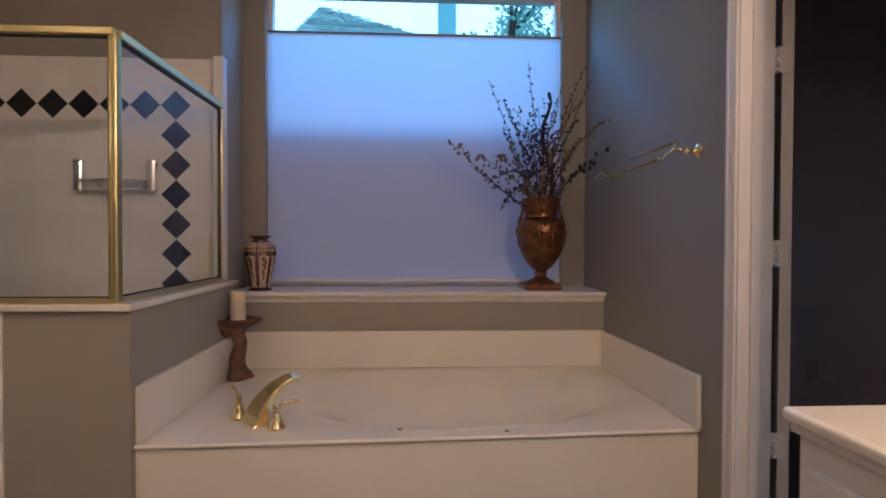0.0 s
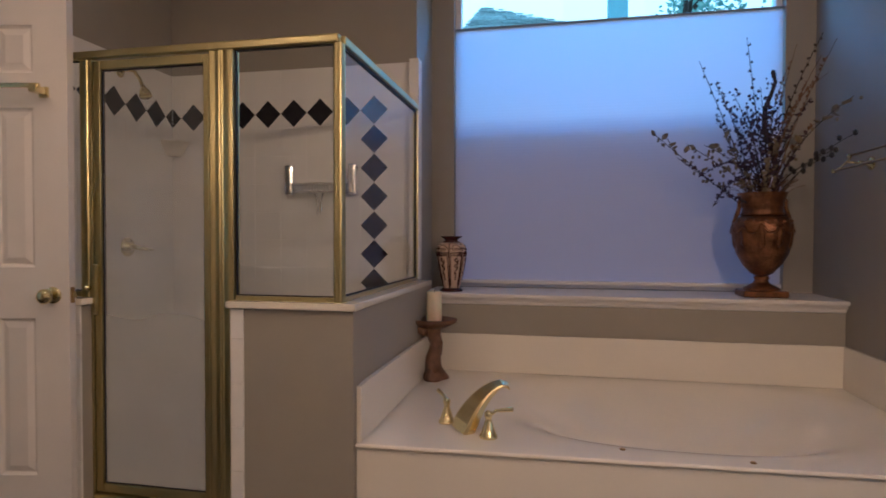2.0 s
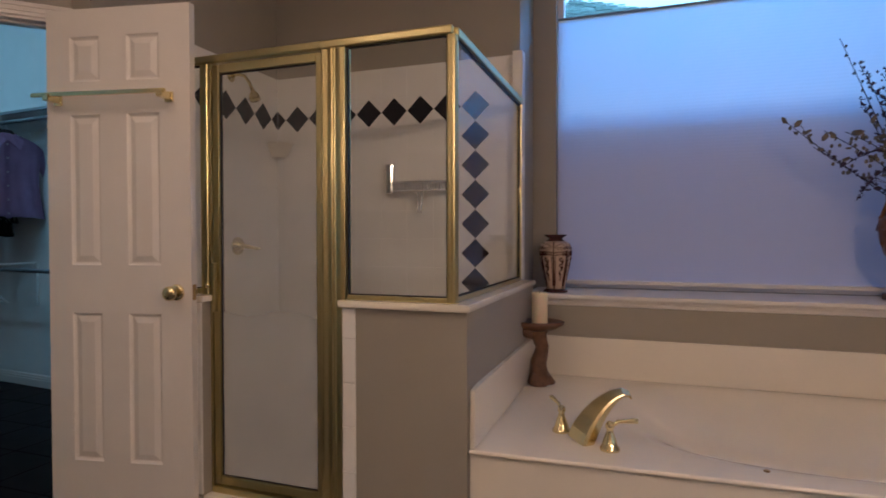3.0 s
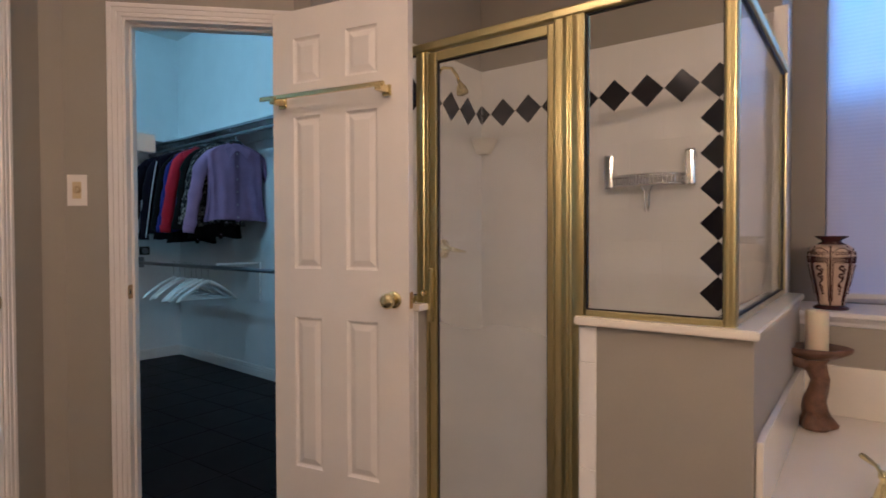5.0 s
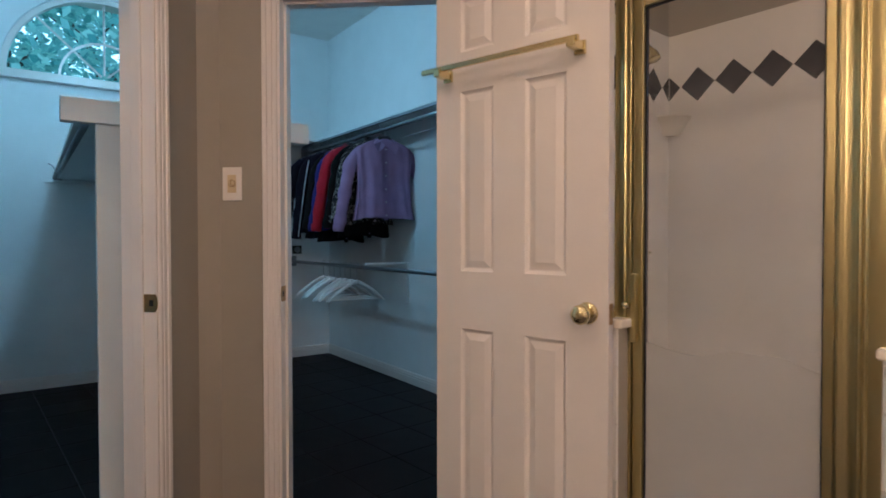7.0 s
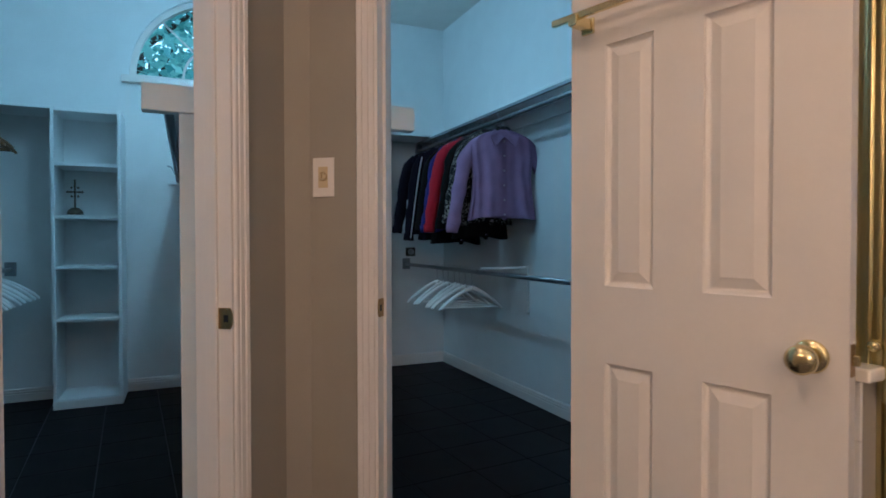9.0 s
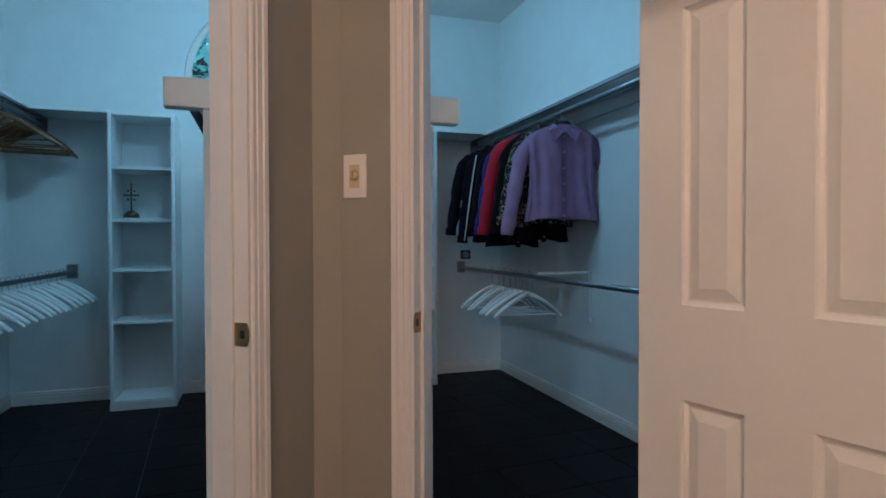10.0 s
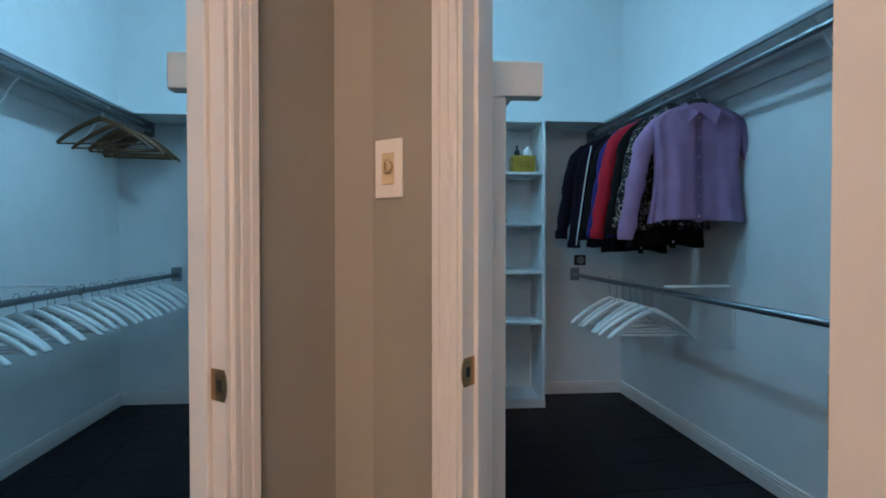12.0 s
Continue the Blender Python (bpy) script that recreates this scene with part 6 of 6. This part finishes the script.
BARK = mat("tree_bark", (0.06, 0.045, 0.035), 0.9, var=0.3)
LEAF = bpy.data.materials.new("green_leaf")
LEAF.use_nodes = True
nt = LEAF.node_tree
nt.nodes.remove(nt.nodes["Principled BSDF"])
dif, trl, mx = nt.nodes.new("ShaderNodeBsdfDiffuse"), nt.nodes.new("ShaderNodeBsdfTranslucent"), nt.nodes.new("ShaderNodeMixShader")
geo, rmp = nt.nodes.new("ShaderNodeNewGeometry"), nt.nodes.new("ShaderNodeValToRGB")
rmp.color_ramp.elements[0].color = (0.16, 0.36, 0.34, 1)
rmp.color_ramp.elements[1].color = (0.52, 0.78, 0.68, 1)
nt.links.new(geo.outputs["Random Per Island"], rmp.inputs[0])
for sdr in (dif, trl):
    nt.links.new(rmp.outputs[0], sdr.inputs[0])
mx.inputs[0].default_value = 0.65
nt.links.new(dif.outputs[0], mx.inputs[1])
nt.links.new(trl.outputs[0], mx.inputs[2])
nt.links.new(mx.outputs[0], nt.nodes["Material Output"].inputs[0])


def tree(x, y, height, spread, leaves, size, seed, label):
    r = random.Random(seed)
    t = thing("tree", label, "tree", (x, y, -0.35))
    trunk = bmesh.new()
    top = height * 0.55
    tube(trunk, [(0, 0, 0), (0.06, 0.02, top * 0.4), (-0.04, 0.05, top * 0.8), (0.05, 0, height * 0.8)], [0.17, 0.14, 0.11, 0.03], 10)
    part("trunk", trunk, BARK, t, smooth=True)
    tips = []
    for k in range(16):
        a, z = r.uniform(0, 6.28), r.uniform(height * 0.3, height * 0.75)
        q = spread * r.uniform(0.6, 1.0)
        p = Vector((q * math.cos(a), q * math.sin(a), z + r.uniform(0.2, 1.6)))
        mid = Vector((p.x * 0.45, p.y * 0.45, z + (p.z - z) * 0.3 + 0.15))
        part("limb", tube(bmesh.new(), [(0, 0, z - 0.2), mid, p], [0.05, 0.03, 0.008], 6), BARK, t)
        tips += [p, mid.lerp(p, 0.5), mid]
    bm = bmesh.new()
    verts, faces = [], []
    for k in range(leaves):
        c = r.choice(tips) + Vector((r.gauss(0, 0.32), r.gauss(0, 0.32), r.gauss(0, 0.30))) * spread * 0.45
        d = Vector((r.uniform(-1, 1), r.uniform(-1, 1), r.uniform(-1, 0.6))).normalized()
        s = d.orthogonal().normalized()
        s.rotate(Matrix.Rotation(r.uniform(0, 6.28), 3, d))
        L = size * r.uniform(0.6, 1.3)
        i = len(verts)
        verts += [c, c + d * L * 0.5 + s * L * 0.28, c + d * L, c + d * L * 0.5 - s * L * 0.28]
        faces.append((i, i + 1, i + 2, i + 3))
    bm.free()
    me = bpy.data.meshes.new("crown")
    me.from_pydata(verts, [], faces)
    me.materials.append(LEAF)
    ob = new("crown", me)
    ob.parent = t
    return t


tree(1.95, 11.6, 8.2, 1.45, 4600, 0.13, 21, "leafy green tree beside the neighbouring house")
tree(-10.2, 1.0, 6.6, 2.0, 5200, 0.15, 31, "leafy green tree outside the closet window")
tree(-11.2, 2.7, 7.4, 2.2, 5200, 0.16, 32, "leafy green tree outside the closet window")
tree(-12.6, 0.2, 7.6, 2.3, 4200, 0.18, 33, "leafy green tree outside the closet window")

# ---------------------------------------------------------------- tiles, last
T = 0.165
ROWZ = 1.897            # centre of the diamond band
tiles = thing("shower_tiles", "white glazed shower tiles with a charcoal diamond band", "tiles", kind="structure")


def tile_mesh(w, h, d=0.006, g=0.0008, b=0.0010):
    """Tile in local x, z; its face looks along -y."""
    bm = bmesh.new()
    x0, x1, z0, z1 = -w / 2 + g, w / 2 - g, -h / 2 + g, h / 2 - g
    q0 = [bm.verts.new((x, 0, z)) for x, z in ((x0, z0), (x1, z0), (x1, z1), (x0, z1))]
    q1 = [bm.verts.new((x, -d + b, z)) for x, z in ((x0, z0), (x1, z0), (x1, z1), (x0, z1))]
    q2 = [bm.verts.new((x, -d, z)) for x, z in ((x0 + b, z0 + b), (x1 - b, z0 + b), (x1 - b, z1 - b), (x0 + b, z1 - b))]
    for p, q in ((q0, q1), (q1, q2)):
        for k in range(4):
            bm.faces.new((p[k], p[(k + 1) % 4], q[(k + 1) % 4], q[k]))
    bm.faces.new(q2)
    return bm


def poly_tile(pts, d=0.006, b=0.001):
    bm = bmesh.new()
    cx, cz = sum(p[0] for p in pts) / len(pts), sum(p[1] for p in pts) / len(pts)
    k = len(pts)
    q0 = [bm.verts.new((x, 0, z)) for x, z in pts]
    q1 = [bm.verts.new((x, -d + b, z)) for x, z in pts]
    q2 = [bm.verts.new((x + (cx - x) * 0.02, -d, z + (cz - z) * 0.02)) for x, z in pts]
    for p, q in ((q0, q1), (q1, q2)):
        for i in range(k):
            bm.faces.new((p[i], p[(i + 1) % k], q[(i + 1) % k], q[i]))
    bm.faces.new(q2)
    return bm


HT = T / 2
cache = {}


def lay(name, key, build, material, m):
    if key not in cache:
        cache[key] = part(name, build(), material, tiles, m=m)
        return cache[key]
    return share(name, cache[key], tiles, m)


def tile_field(m, u0, u1, z0, z1, ucol, last=99):
    """Tiles of a wall: m puts local x along the wall, -y out of it. Diamonds fill the band row and the column at ucol."""
    n0 = math.floor((u0 - ucol) / T + 0.5)
    n1 = math.ceil((u1 - ucol) / T - 0.5)
    k0 = math.floor((z0 - ROWZ) / T + 0.5)
    k1 = math.ceil((z1 - ROWZ) / T - 0.5)
    e = 0.0012
    for i in range(n0, n1 + 1):
        a, b = max(u0, ucol + (i - 0.5) * T), min(u1, ucol + (i + 0.5) * T)
        if b - a < 0.012:
            continue
        for k in range(k0, k1 + 1):
            c, d = max(z0, ROWZ + (k - 0.5) * T), min(z1, ROWZ + (k + 0.5) * T)
            if d - c < 0.012:
                continue
            w, h = round(b - a, 4), round(d - c, 4)
            mm = m @ pose((a + b) / 2, 0, (c + d) / 2)
            dia = i <= last and (k == 0 or (i == 0 and -6 <= k <= 0))
            if dia and w > T - 0.002 and h > T - 0.002:
                lay("diamond_tile", "dia", lambda: poly_tile([(0, -HT + e), (HT - e, 0), (0, HT - e), (-HT + e, 0)], 0.0065), DIAMOND, mm)
                for n, (sx_, sz_) in enumerate(((1, 1), (-1, 1), (-1, -1), (1, -1))):
                    lay("corner_tile", "cor%d" % n, lambda: poly_tile([(sx_ * (HT - e), sz_ * (HT - e)), (sx_ * 2.2 * e, sz_ * (HT - e)), (sx_ * (HT - e), sz_ * 2.2 * e)]), TILE, mm)
            elif dia and k == 0 and w > 0.03:
                # cut diamond at the corner of two walls
                lo, hi = a - (ucol + i * T), b - (ucol + i * T)
                mc = m @ pose(ucol + i * T, 0, ROWZ)
                f = lambda x: HT - abs(x) - e
                xs_ = sorted(x for x in (lo + e, 0.0, hi - e, HT - 2 * e, -HT + 2 * e) if lo < x < hi and f(x) >= 0)
                pts = [(x, -f(x)) for x in xs_] + [(x, f(x)) for x in xs_[::-1] if f(x) > 0.003]
                if len(pts) > 2:
                    lay("diamond_tile", ("cut", round(lo, 4), round(hi, 4)), lambda: poly_tile(pts, 0.0075), DIAMOND, mc)
                lay("tile", (w, h), lambda: tile_mesh(w, h), TILE, mm)
            else:
                lay("tile", (w, h), lambda: tile_mesh(w, h), TILE, mm)


MB = Matrix.Translation((0, 3.3705, 0))
part("grout_bed", cube(-2.6305, 3.36525, 0.086, -1.0765, 3.3698, 2.155), GROUT, tiles)
part("grout_bed", cube(-2.6298, 2.218, 0.086, -2.62525, 3.365, 2.155), GROUT, tiles)
tile_field(MB, -2.6225, -1.078, 0.0853, 2.155, -1.325, last=0)
MS = axis_m((-2.6305, 0, 0), (0, 1, 0)) @ Matrix.Diagonal((1, 1, 1, 1))
tile_field(MS, 2.219, 3.3635, 0.0853, 2.155, 2.395)
# inner faces and door-side ends of the knee walls
for k in range(5):
    z = 0.13 + T * k
    h = min(T, 0.902 - z)
    lay("tile", ("end", round(h, 3)), lambda: tile_mesh(0.110, h), TILE, axis_m((-1.4785, 2.200, z + h / 2), (0, -1, 0)))
    lay("tile", ("edge", round(h, 3)), lambda: tile_mesh(0.052, h), TILE, axis_m((-1.452, 2.1445, z + h / 2), (1, 0, 0)))
    lay("tile", ("edge", round(h, 3)), lambda: tile_mesh(0.052, h), TILE, axis_m((-2.118, 2.1045, z + h / 2), (1, 0, 0)))
    for i in range(7):
        lay("tile", (round(T, 4), round(h, 4)), lambda: tile_mesh(T, h), TILE, axis_m((-1.1155, 2.2555 + T * (i + 0.5), z + h / 2), (0, -1, 0)))

# floor tiles
F = 0.335
fcache = None
for i in range(-7, 12):
    for j in range(-9, 12):
        x, y = -4.66 + F * (i + 0.5), 2.09 + F * (j + 0.5)
        if x < -6.80 or x > -2.2 or y < -0.65 or y > 3.66:
            continue
        if fcache is None:
            fcache = part("floor_tile", tile_mesh(F, F, 0.008, 0.0022, 0.002), FLOOR, floor, m=pose(x, y, -0.008) @ pose(0, 0, 0, -90, 0, 0))
        else:
            share("floor_tile", fcache, floor, pose(x, y, -0.008) @ pose(0, 0, 0, -90, 0, 0))
